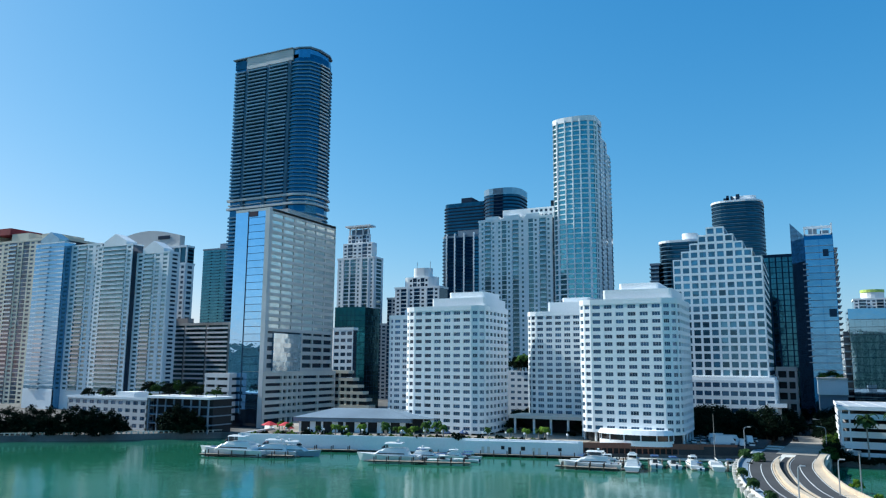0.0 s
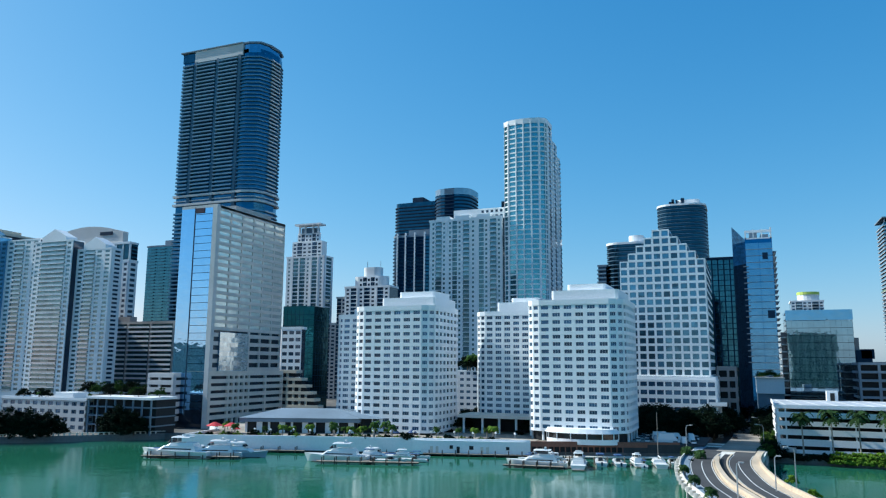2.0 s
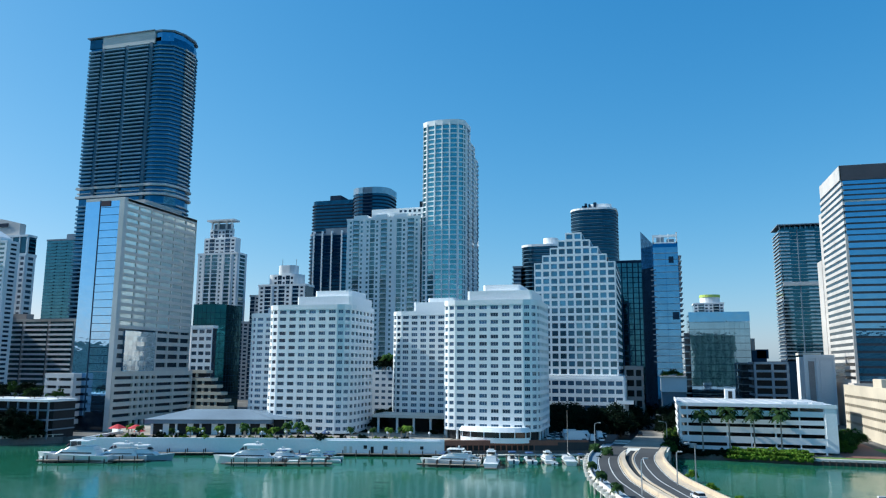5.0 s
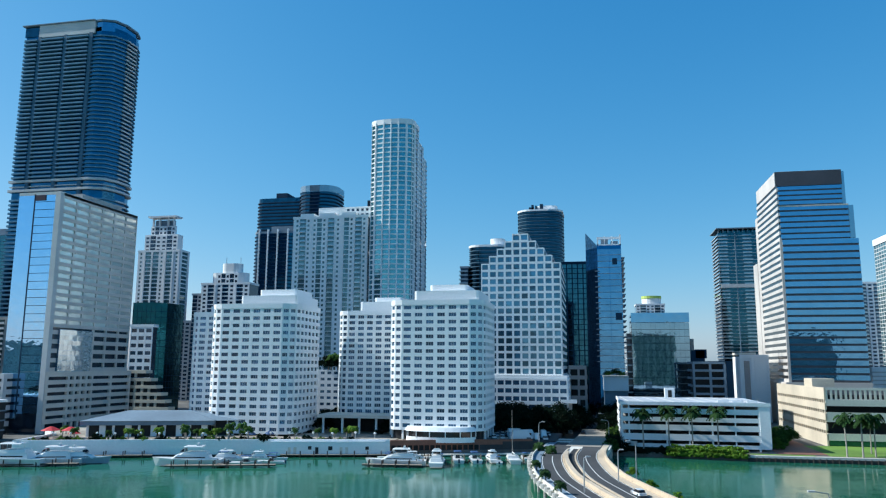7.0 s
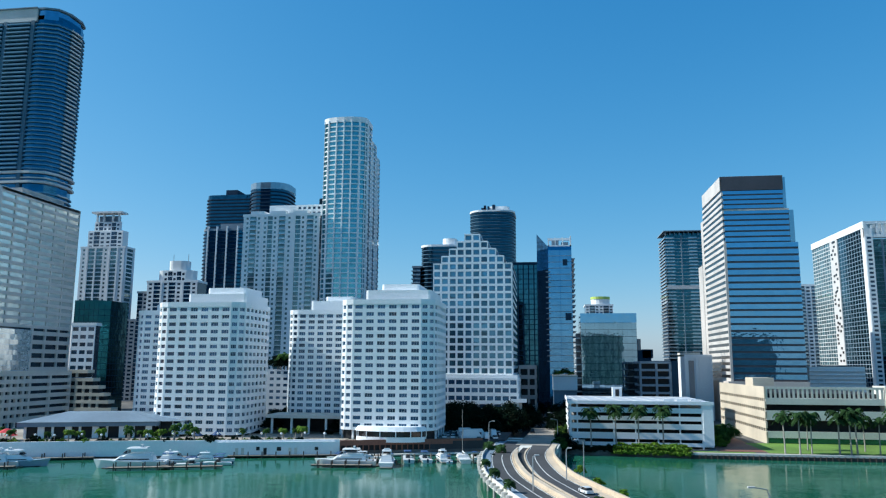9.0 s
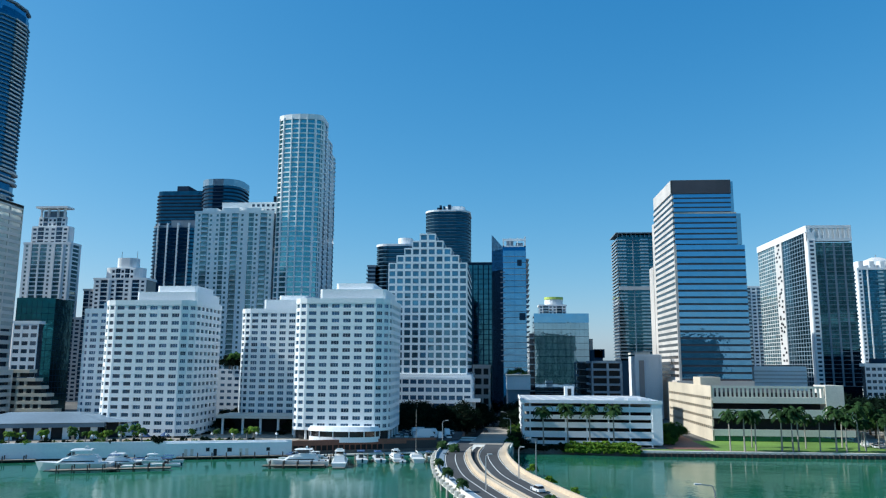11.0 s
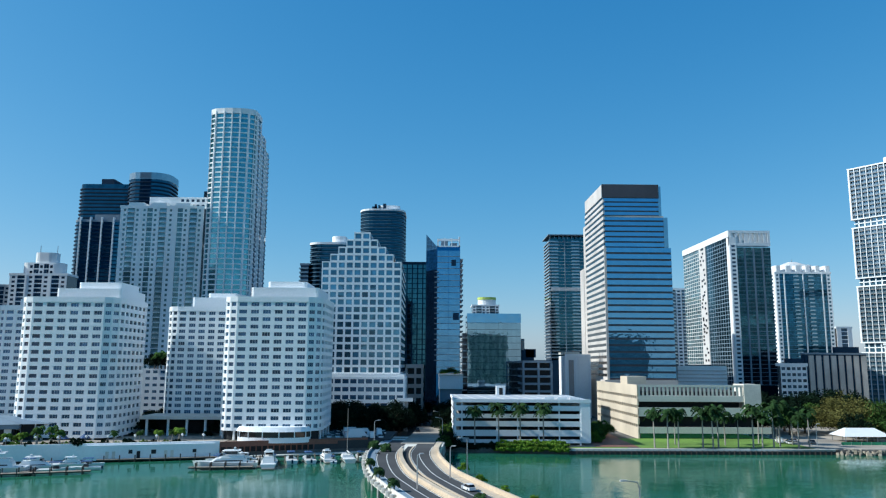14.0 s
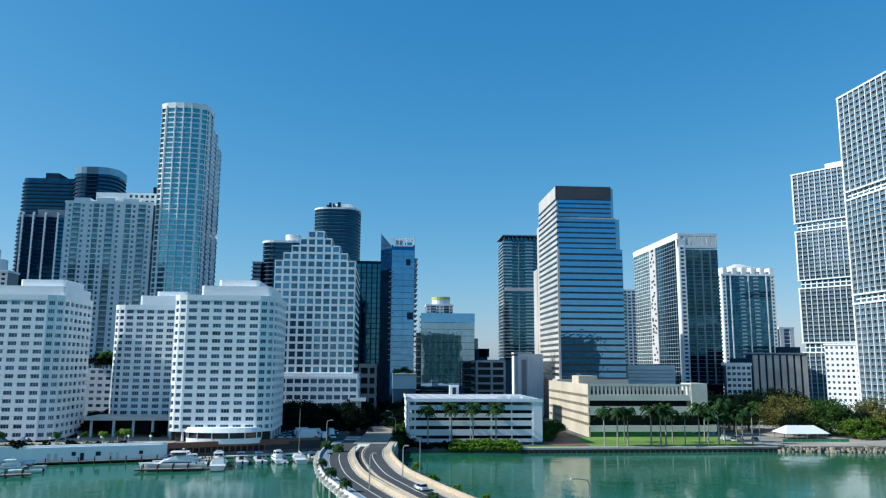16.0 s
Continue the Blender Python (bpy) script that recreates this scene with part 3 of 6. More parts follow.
for i, (z, w) in enumerate(((10, 25), (13.6, 23), (17.2, 20.6), (20.8, 17.6), (24.4, 14.4), (28.4, 11))):
    part("terrace", boxes((-237, -237 + w, 345, 351, z - 1.6, z)), CREAM, t)
    part("storey", boxes((-236.5, -237.6 + w, 345.8, 350, z - 3.6, z - 1.6)), SHADE, t)
    for k in range(int(w // 4)):
        part("pier", boxes((-236.4 + 4 * k, -235.2 + 4 * k, 345.2, 346.2, z - 3.6, z - 1.6)), CREAM, t)
part("base", boxes((-238, -211, 345.6, 351, GZ, 6.8)), CREAM, t)
part("glass_stair", boxes((-240.5, -236.8, 344.5, 360, GZ, 27.6)), G_BLUE, t, "blue glazed stair strip")
t = block("condominium", "white domed condominium with dark window strips", "condominium", -320, -277, 560, 576, GZ, 97, 28, "wgnwgwngw", wall=WHITE, winw=0.45, strip=0.25)
part("stage", prism(rect(-314, -283, 563, 575, 5, 3), 97, 107), WHITE, t)
facade(t, (-308, 562.9), (-289, 562.9), 97.5, 106, 2, "wgwgw", WHITE, proud=0.2)
part("dome", prism(rect(-306, -289, 564, 575, 5, 4), 107, 115), WHITE, t, "round white roof lantern")
for x in (-304, -291):
    part("aerial", boxes((x - 0.15, x + 0.15, 570, 570.3, 110, 121)), STEEL, t)
block("condominium", "low pale blue wing behind the dark green block", "condominium", -341, -329.2, 562, 590, GZ, 66, 20, "gw", wall=PINKISH)
block("condominium", "pale grey low condominium wing", "condominium", -329, -320, 562, 590, GZ, 88.5, 26, "gw", wall=PINKISH)

# dark towers
t = thing("tower", "dark balconied tower with pale upright fins", "tower")
poly = rect(-305, -264.7, 620, 652, 6, 3, "ab")
part("core", prism(poly, GZ, 150), G_NAVY, t)
slabs(t, poly, GZ, 150, 44, DARK, 0.9, 0.25, "balcony_slab")
for x in (-299, -290.5, -281, -271):
    part("fin", boxes((x - 0.55, x + 0.55, 618.6, 621, GZ, 154)), WHITE, t, "pale upright fin")
part("roof", prism(outset(poly, 0.5), 150, 152), GREY, t)
part("roof_screen", boxes((-289, -265, 623, 645, 152, 157)), GREY, t)
t = thing("tower", "dark wide tower with balcony slabs and rounded end", "tower")
poly = rect(-337, -284, 690, 730, 6, 3, "ab")
part("core", prism(poly, GZ, 200), G_NAVY, t)
slabs(t, poly, 100, 198, 28, DARK, 1.2, 0.3, "balcony_slab")
part("roof_block", boxes((-318, -306, 694, 715, 200, 206)), DARK, t)
poly = rect(-281.5, -243.5, 660, 700, 14, 5)
part("round_end", prism(poly, GZ, 198), G_NAVY, t)
slabs(t, poly, 100, 198, 28, DARK, 1.0, 0.3, "balcony_slab")
parapet(t, outset(poly, 1.0), 198, 204, G_RAIL, name="glass_screen")

# white condominium and tall white-green tower
t = block("condominium", "white condominium with green glass bays and small balconies", "condominium", -201.5, -148, 470, 502, GZ, 131, 40, "nwbwnwgwnbnwsgwnbwn", wall=WHITE, pane=G_BALC, winw=0.45, winh=0.5)
part("stage", prism(rect(-186, -148.5, 476, 500), 131, 139.5), WHITE, t)
facade(t, (-166, 475.9), (-149, 475.9), 132, 139, 2, "wwwww", WHITE, proud=0.3)
for x0, x1 in ((-197, -187), (-183, -172), (-167, -157)):
    roof_box(t, x0, x1, 470, 480, 131, 134.5, WHITE)
part("roof_frame", boxes((-152, -151.6, 480, 486, 139.5, 144), (-147.5, -147.1, 480, 486, 139.5, 144), (-152, -147.1, 480, 486, 144, 144.6)), DARK, t)
t = thing("tower", "tall white residential tower with green glass and a bowed front", "tower")
poly = [(-141.2, 456), (-141.0, 453), (-137.6, 450.6), (-132, 449.3), (-127, 449), (-122, 449.3), (-116.8, 450.5), (-113.6, 453), (-113.2, 456), (-113.2, 468), (-141.2, 468)]
part("core", prism(poly, GZ, 188.5), G_GREEN, t)
slabs(t, poly, GZ, 188, 58, WHITE, 0.4, 0.24, "floor_slab")
for i, (a, o) in enumerate(zip(poly[:9], (1.6, 0.5, 1.4, 1.0, 0.9, 1.0, 1.5, 0.6, 2.0))):
    bm = prism([(a[0] + 0.5 * o * math.cos(k * math.pi / 3), a[1] - 0.35 + 0.55 * math.sin(k * math.pi / 3)) for k in range(6)], GZ, 189.5)
    part("pier", bm, WHITE, t)
facade(t, (-113.2, 456.5), (-113.2, 468), GZ, 187, 58, "wbw", WHITE, slab_out=0.8)
for x1, y0, y1, z1, pat in ((-112.8, 468.2, 480, 181, "wbw"), (-112.2, 480.2, 489, 173, "wb")):
    part("rear_wing", boxes((-140, x1, y0, y1, GZ, z1)), WHITE, t, "white rear wing, a step lower")
    facade(t, (x1, y0), (x1, y1), GZ, z1 - 1, round(z1 / 3.2), pat, WHITE, slab_out=0.5)
    facade(t, (x1 - 3.4, y0), (x1, y0), GZ, z1 - 1, round(z1 / 3.2), "w", WHITE, proud=0.15)
parapet(t, outset(poly, 0.5), 188, 191.5, WHITE)

# ---- the four white apartment buildings at the bay ----
def ambassador(label, x0, x1, y0, y1, z0, z1, r, steps, rounded="abcd", seg=3):
    root = thing("apartment_building", label, "apartment building", group="white apartment buildings at the bay")
    poly = rect(x0, x1, y0, y1, r, seg, rounded)
    punched(root, poly, z0, z1 - 1.3, 17, WHITE, 4.1, 2.7, 1.35, sill=0.38, depth=0.5, min_len=1.5, limit=150)
    parapet(root, outset(poly, 0.12), z1 - 1.4, z1 + 0.5, WHITE)
    part("roof", prism(outset(poly, -0.2), z1 - 1.35, z1 - 0.6), ROOFGREY, root)
    for a, b, c, d, z in steps:
        part("penthouse", prism(rect(a, b, c, d, 1.0, 2), z1 - 0.8, z), WHITE, root, "white rooftop block")
    part("ground_floor", prism(outset(poly, -1.6), 4.9, z0), SHADE, root, "recessed ground floor, its shade painted near-black")
    for p, d, nrm, L in edges(poly):
        if L > 6:
            for k in range(int(L // 6) + 1):
                c = p + d * (0.8 + k * (L - 1.6) / int(L // 6)) - nrm * 0.8
                part("column", prism([(c.x + 0.45 * math.cos(q * math.pi / 4), c.y + 0.45 * math.sin(q * math.pi / 4)) for q in range(8)], 4.9, z0), WHITE, root)
    for c, d in ((0.3, 0.35), (0.6, 0.7), (0.8, 0.4)):
        x, y = x0 + (x1 - x0) * c, y0 + (y1 - y0) * d
        part("roof_unit", boxes((x, x + 2.2, y, y + 1.6, z1 - 0.7, z1 + 1.0)), PINKISH, root)
    return root

ambassador("white apartment building with rounded corners and a two-step rooftop block", -149.5, -112.8, 268, 298.5, 5.6, 54.8, 5.5, ((-138, -114, 272, 295, 58.8), (-131.5, -115.5, 275, 292, 61.4)))
ambassador("white apartment wing set back behind its neighbour", -177.3, -152, 302, 330, 8, 54.2, 4, ((-170, -158, 306, 324, 57.5),))
ambassador("white apartment building over a dark covered entrance", -107.6, -78, 300, 330, 11.2, 54, 5, ((-98.5, -80, 304, 326, 58.6), (-93, -81, 307, 322, 60.6)))
ambassador("white apartment building with bowed corners above the marina pavilion", -76.5, -39.6, 270, 304, 8.2, 55.6, 5.5, ((-67, -42, 273, 300, 59.8), (-61.5, -47, 276, 296, 62.3)))
t = thing("entrance_canopy", "long flat white canopy on columns over the entrance", "canopy")
part("slab", boxes((-109, -77, 284, 300, 11.0, 12.2)), PALE, t)
for x in (-107, -99, -92, -85, -79):
    part("column", prism([(x + 0.5 * math.cos(q * math.pi / 4), 286 + 0.5 * math.sin(q * math.pi / 4)) for q in range(8)], 4.9, 11), WHITE, t)
# near-black wall in place of the shade under the canopy
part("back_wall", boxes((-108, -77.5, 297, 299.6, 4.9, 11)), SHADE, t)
t = thing("apartment_building", "far white apartment wing in the gap between neighbours", "apartment building")
punched(t, rect(-138, -100, 352, 372), GZ, 29, 9, WHITE, 3.6, 2.2, 1.3, single=False)

# ---- white stepped-gable grid office building ----
t = thing("office_building", "white grid-faced office building with a stepped gable top", "office building")
rows = [(-52, -14.6)] * 15 + [(-48.2, -18.3), (-44.5, -22.0), (-40.8, -25.8), (-37.1, -29.5)]
fz, fh = 27.5, 3.48
part("core", boxes((-51.4, -15.2, 345.7, 400, GZ, fz + fh * 15)), G_CORE, t)
for k in range(4):
    a, b = rows[15 + k]
    part("core_step", boxes((a + 0.6, b - 0.6, 345.7, 392, fz + fh * (15 + k), fz + fh * (16 + k) - 0.2)), G_CORE, t)
bm = bmesh.new()
pane_me = bpy.data.meshes.new("window")
b = boxes((0.48, 3.26, 0, 0.12, 0.55, 2.95))
b.to_mesh(pane_me), b.free()
for i, (a, c) in enumerate(rows):
    z = fz + fh * i
    m = round((c - a) / 3.74)
    box(bm, a, c, 345, 346, z, z + 0.55)
    box(bm, a, c, 345, 346, z + 2.95, z + fh)
    for k in range(m + 1):
        x = a + (c - a) * k / m
        box(bm, max(a, x - 0.48), min(c, x + 0.48), 345.01, 346, z, z + fh)
    for k in range(m):
        ob = mesh_part("window", pane_me, G_STEP, t)
        ob.location = (a + (c - a) * k / m, 345.4, z)
part("grid_wall", bm, WHITE, t, "white square grid wall")
for k in range(4):
    a, b_ = rows[15 + k]
    z = fz + fh * (16 + k)
    part("step_roof", boxes((a, b_, 345.2, 392, z - 0.2, z + 0.15)), WHITE, t)
part("side_wall", boxes((-15.2, -14.4, 345.9, 400, fz, fz + fh * 15)), WHITE, t)
part("side_glazing", boxes(*[(-14.5, -14.25, 348 + 3.8 * k, 350.4 + 3.8 * k, fz + fh * i + 0.75, fz + fh * i + 2.75) for i in range(15) for k in range(13)]), G_FIELD, t)["kind"] = "stuff"
part("ledge", boxes((-48, -12.5, 343, 402, 25.9, 27.4)), WHITE, t, "solid white transfer floor")
facade(t, (-48, 342.5), (-12.5, 342.5), 8, 25.9, 5, "wwwwwwwwww", WHITE, winw=0.8, winh=0.55, pane=G_PANE)
facade(t, (-12.5, 342.5), (-12.5, 402), 8, 25.9, 5, "w" * 16, WHITE, winw=0.7, pane=G_PANE)
part("base", boxes((-47.6, -12.9, 343, 402, GZ, 25.8)), SHADE, t)

# ---- dark round towers and glass towers behind ----
def rounded_tower(label, x0, x1, y0, y1, z1, n, r, crown):
    root = thing("tower", label, "tower")
    poly = rect(x0, x1, y0, y1, r, 5, "ab")
    part("core", prism(poly, GZ, z1), G_NAVY, root)
    slabs(root, poly, GZ, z1, n, SLATE, 0.9, 0.22, "balcony_slab")
    slabs(root, outset(poly, 0.5), GZ + 0.3 * (z1 - GZ) / n, z1 + 0.3 * (z1 - GZ) / n, n, G_TEAL, 0.2, 0.28, "balcony_rail")
    part("roof", prism(outset(poly, 1.2), z1, z1 + 1.8), WHITE, root, "white roof rim")
    part("crown", prism(rect(*crown[:4], 5, 4), z1 + 1.8, crown[4]), WHITE, root, "white rooftop crown")
    return root

t = rounded_tower("dark balconied tower with rounded corners and a white roof block", -101, -68, 600, 632, 129, 38, 9, (-84, -72, 606, 626, 137))
t = rounded_tower("dark rounded tower of stacked balconies under a white crown", -72, -28.5, 720, 760, 183, 52, 13, (-54, -33, 728, 750, 190))
for x, w, h in ((-61, 5, 188.6), (-58.5, 2.2, 191), (-54.8, 1.4, 190.2), (-50, 3, 191.6)):
    part("roof_plant", boxes((x, x + w, 727, 731, 184.8, h)), DARK, t)
block("tower", "slim dark round tower edge with balconies", "tower", -108, -101.5, 602, 625, GZ, 112, 33, "b", "", "bb", wall=GREY, core=G_NAVY)
t = block("tower", "dark glass tower with upright mullions and mirrored facade", "tower", -19.5, -3, 480, 505, GZ, 97, 29, "gngngngng", "gggg", wall=DARK, core=G_TEAL, pane=G_LAT, strip=0.12)
# blue glass tower with sloped crown and comb of balconies
t = thing("tower", "blue mirror-glass tower with a cut-away crown and comb balconies", "tower")
part("core", prism(rect(2.8, 16.0, 420, 446), GZ, 99), G_DEEP, t)
me = bpy.data.meshes.new("glass_band")
b = boxes((3.0, 9.3, 419.8, 420.2, 0.15, 3.3), (9.5, 15.8, 419.8, 420.2, 0.15, 3.3))
b.to_mesh(me), b.free()
line = bpy.data.meshes.new("slab_line")
b = boxes((2.8, 16.0, 419.6, 420.2, -0.2, 0.15))
b.to_mesh(line), b.free()
for i in range(20):
    # lower bands take paler glass: reflections put into the colour
    mesh_part("glass_band", me, G_DEEP if i > 6 else G_BLUE, t).location.z = 27 + 3.5 * i
    mesh_part("slab_line", line, GREY, t).location.z = 27 + 3.5 * i
# flank glass is near black below and blue above, as painted reflections
flank = [(-3.6, 430), (2.8, 420.3), (2.8, 446), (-3.6, 446)]
part("flank", prism(flank, GZ, 86), glazing("dark_reflection_glass", (0.015, 0.05, 0.1), metal=1.0, rough=0.1, rand=0.4), t, "glass flank with a dark reflection put into its colour")
part("flank_top", prism(flank, 86, 98), G_DEEP, t, "upper flank with the sky's reflection put into its blue")
bm = bmesh.new()
v = [bm.verts.new(c) for c in ((-3.6, 430, 98), (2.8, 420.3, 98), (2.8, 420.3, 99), (-3.6, 430, 108), (-3.6, 440, 108), (2.8, 440, 99))]
bm.faces.new((v[0], v[1], v[2], v[3])), bm.faces.new((v[3], v[2], v[5], v[4])), bm.faces.new((v[0], v[3], v[4]))
part("crown_slope", bm, G_BLUE, t, "sloping mirror crown")
part("crown_frame", boxes((2.8, 3.6, 420, 421, 99, 103.6), (15.2, 16.0, 420, 421, 99, 105), (2.8, 16.0, 420, 421, 99, 99.7), (6.8, 7.3, 421, 422, 99, 104.4), (11, 11.5, 421, 422, 99, 104.4), (2.8, 16.0, 427, 428, 103.6, 105)), WHITE, t, "pale open roof frame")
part("roof_plant", boxes((5, 9, 423, 427, 99, 103), (10.5, 14.5, 424, 428, 99, 102)), GREY, t)
for i in range(22):
    part("balcony", boxes((16.0, 17.9, 421, 444, 30 + 2.95 * i, 30.35 + 2.95 * i)), PINKISH, t)
for i in range(18):
    part("balcony", boxes((1.4, 4.0, 418.6, 421.4, 34 + 2.95 * i, 34.4 + 2.95 * i)), GREY, t)
part("louvre", boxes((11, 13.6, 419.4, 419.9, 88, 91.5)), DARK, t)
part("louvre", boxes((12, 15.4, 419.4, 419.9, 57, 61)), DARK, t)
t = thing("podium_building", "pale podium with a roof garden below the blue tower", "building")
part("body", prism(rect(4.5, 16.5, 399, 416), GZ, 19), GREY, t)
part("upper_box", prism(rect(4.2, 16.8, 398, 416), 19, 26), WHITE, t, "plain white upper storeys")
part("ledge", boxes((4, 17, 397.4, 416, 26, 26.8)), PALE, t)
# reflective glass cube
t = thing("office_block", "reflective pale glass office block with a plain glazed parapet", "office")
part("core", prism(rect(19.2, 48.2, 400, 428), GZ, 54), G_CORE, t)
me = bpy.data.meshes.new("glass_panel")
b = boxes((0.04, 2.38, 0, 0.3, 0.05, 3.4))
b.to_mesh(me), b.free()
G_CUBE = glazing("wavy_mirror_glass", (0.3, 0.41, 0.48), metal=0.95, rand=0.12, rough=0.03, wave=0.012)
for i in range(14):
    for k in range(12):
        ob = mesh_part("glass_panel", me, G_CUBE, t)
        ob.location = (19.3 + 2.4 * k, 399.7, 4.6 + 3.55 * i)
part("parapet_glass", boxes((19.1, 48.3, 399.5, 428.2, 54.4, 59.4)), G_OFFICE, t, "plain pale glazed parapet")
for i in range(13):
    part("side_balcony", boxes((16.6, 19.2, 402, 420, 4 + 3.5 * i, 4.6 + 3.5 * i)), PINKISH, t)
part("side_wing", boxes((16.8, 19.1, 406, 424, GZ, 49)), G_CORE, t)
t = block("tower", "far white tower with a yellow-green roof band", "tower", 49.4, 82, 900, 930, GZ, 103, 30, "wbwwbw", wall=WHITE)
part("lantern", prism(rect(57, 79, 902, 924, 9, 4), 103, 111), WHITE, t)
part("green_band", prism(rect(56.6, 79.4, 901.6, 924.4, 9, 4), 111, 114), surface("lime_paint", (0.55, 0.7, 0.15)), t, "lime green roof band")
# dark glass balcony tower
t = thing("tower", "dark glass residential tower with rows of thin balconies", "tower")
poly = rect(103.6, 135, 640, 672)
part("core", prism(poly, GZ, 142), G_TEAL, t)
facade(t, (103.6, 640), (135, 640), 38, 142, 36, "bbggnggbbgg", GREY, pane=G_LAT, strip=0.12, slab_out=0.7, slab_mat=PINKISH)
facade(t, (103.6, 672), (103.6, 640), 38, 142, 36, "bbb", GREY, slab_out=1.1, slab_mat=PINKISH)
part("roof", boxes((102, 135.6, 638.4, 674, 145.2, 146)), GREY, t, "thin flat roof plate")
for k in range(9):
    part("crown_post", boxes((103.6 + 3.85 * k, 104.2 + 3.85 * k, 640, 640.8, 142, 145.2)), GREY, t)
part("crown_core", boxes((106, 134, 644, 668, 142, 145)), G_LAT, t)
part("sky_lobby", boxes((104, 135, 639.0, 640, 96, 99)), PINKISH, t)
part("podium", boxes((88, 140, 630, 680, GZ, 36)), DARK, t)

# ---- stepped blue office tower ----
t = thing("office_tower", "blue mirror-glass office tower with stepped corner and bronze cap", "tower")
stages = ((99.2, 132.0, 420, 466, 99, 136.8, 11, 8), (99.2, 134.0, 418.5, 466, 99, 117.6, 6, 0), (99.2, 137.4, 417, 468, 24, 99, 20, 0))
BRONZE = surface("bronze_metal_panel", (0.1, 0.09, 0.1), rough=0.5, metal=0.3)
BANDWHITE = surface("pale_aluminium", (0.72, 0.66, 0.6), rough=0.5, metal=0.1)
for x0, x1, y0, y1, z0, z1, n, cap in stages:
    x0 = 99.2 if z0 == 99 else 99.4
    part("core", prism(rect(x0 + 0.3, x1 - 0.3, y0 + 0.3, y1), z0, z1 - 0.4), G_BRONZE, t)
    fh = (z1 - cap - z0) / n
    for i in range(n):
        z = z0 + fh * i
        part("glass_band", boxes((x0 + 0.5, x1, y0, y0 + 0.35, z + fh * 0.3, z + fh - 0.05)), G_OFFICE, t)
        part("spandrel", boxes((x0 + 0.5, x1 - 0.1, y0 + 0.1, y0 + 0.5, z, z + fh * 0.3)), BRONZE, t)
    if z0 == 99:
        part("ledge", boxes((x0, x1 + 0.2, y0 - 0.2, y1, z1 - 0.5, z1 + 0.3)), BEIGE, t)
part("cap", prism(rect(99.0, 132.3, 419.6, 466), 129, 137), BRONZE, t, "plain bronze cap")
fh = (129 - 24) / 31
for i in range(31):
    part("side_band", boxes((98.7, 99.6, 417.2, 468, 24 + fh * i, 24 + fh * (i + 0.52))), BANDWHITE, t, "pale side band")
part("side_glass", boxes((99.0, 99.3, 417.5, 468, 24, 129)), G_BRONZE, t)
part("side_cap", boxes((98.6, 99.4, 419.6, 466, 129, 136.6)), BANDWHITE, t)
part("corner_joint", boxes((98.6, 99.9, 416.8, 417.4, 24, 99)), BEIGE, t)
part("base", boxes((97, 138, 416, 470, GZ, 24)), BEIGE, t)
part("stair_tower", boxes((98.8, 110, 468.2, 474, GZ, 121)), BANDWHITE, t, "pale stair shaft")
part("stair_tower", boxes((98.6, 110, 474.2, 486, GZ, 94)), BANDWHITE, t)
part("inner_corner", boxes((132.0, 133.6, 419.8, 421, 118, 136)), G_CUBE, t)
part("inner_corner", boxes((134.0, 136.4, 418, 420, 99.4, 117)), G_CUBE, t)
t = thing("office_annex", "white framed annex with pale brown panels", "building")
part("body", boxes((79.2, 94.0, 440, 462, GZ, 37.4)), WHITE, t)
part("frame", boxes((79.0, 80.0, 439.4, 440.2, GZ, 38), (85.0, 86.4, 439.4, 440.2, GZ, 38), (93.2, 94.2, 439.4, 440.2, GZ, 38), (79.0, 94.2, 439.3, 440.2, 36.6, 38.4)), WHITE, t, "white wall frame")
part("panel", boxes((81.2, 84.2, 439.7, 440.1, 10, 35)), BROWN, t, "pale brown recessed panel")
for i in range(8):
    part("panel", boxes((86.8, 92.8, 439.6, 440.1, 11 + 3.1 * i, 13.7 + 3.1 * i)), WHITE, t)
part("cap", boxes((79, 88, 441, 462, 38.4, 39.6)), PALE, t)

# ---- white tower with dark glass front ----
t = thing("condominium", "white framed residential tower with dark teal glass front", "condominium")
part("core", prism(rect(197.6, 224, 480.4, 567), GZ, 110), G_TEAL, t)
facade(t, (201.8, 480), (224.3, 480), 20, 110, 34, "gngngng", GREY, pane=G_LAT, strip=0.1, proud=-0.1)
facade(t, (197.3, 570), (197.3, 535), 33, 117, 32, "wwwwwwww", PINKISH, winw=0.9, winh=0.82, proud=0.2, pane=G_BALC)
# near bays of the same grid: cast shade put into darker wall and panes
facade(t, (197.3, 522), (197.3, 484), 20, 117, 36, "wwwwwwwww", GREY, winw=0.9, winh=0.85, proud=0.2, pane=G_LAT)
part("side_wall", boxes((196.6, 198, 522, 535, 33, 117)), PINKISH, t)
rnd = random.Random(4)
for i in range(30):
    for k in range(2):
        y, z = 524.5 + 5 * k + rnd.uniform(-1.5, 1.5), 36 + 2.7 * i + rnd.uniform(-1, 1)
        if rnd.random() < 0.55:
            part("small_window", boxes((196.4, 196.8, y, y + 2.4, z, z + 1.5)), G_BRONZE, t)
part("corner_wall", boxes((196.8, 201.6, 479.6, 484, GZ, 117)), WHITE, t)
facade(t, (197.2, 479.5), (201.6, 479.5), 20, 112, 34, "w", WHITE, proud=0.2)
part("side_beam", boxes((196.5, 199.5, 480, 570, 117, 121.3)), WHITE, t, "white roof beam")
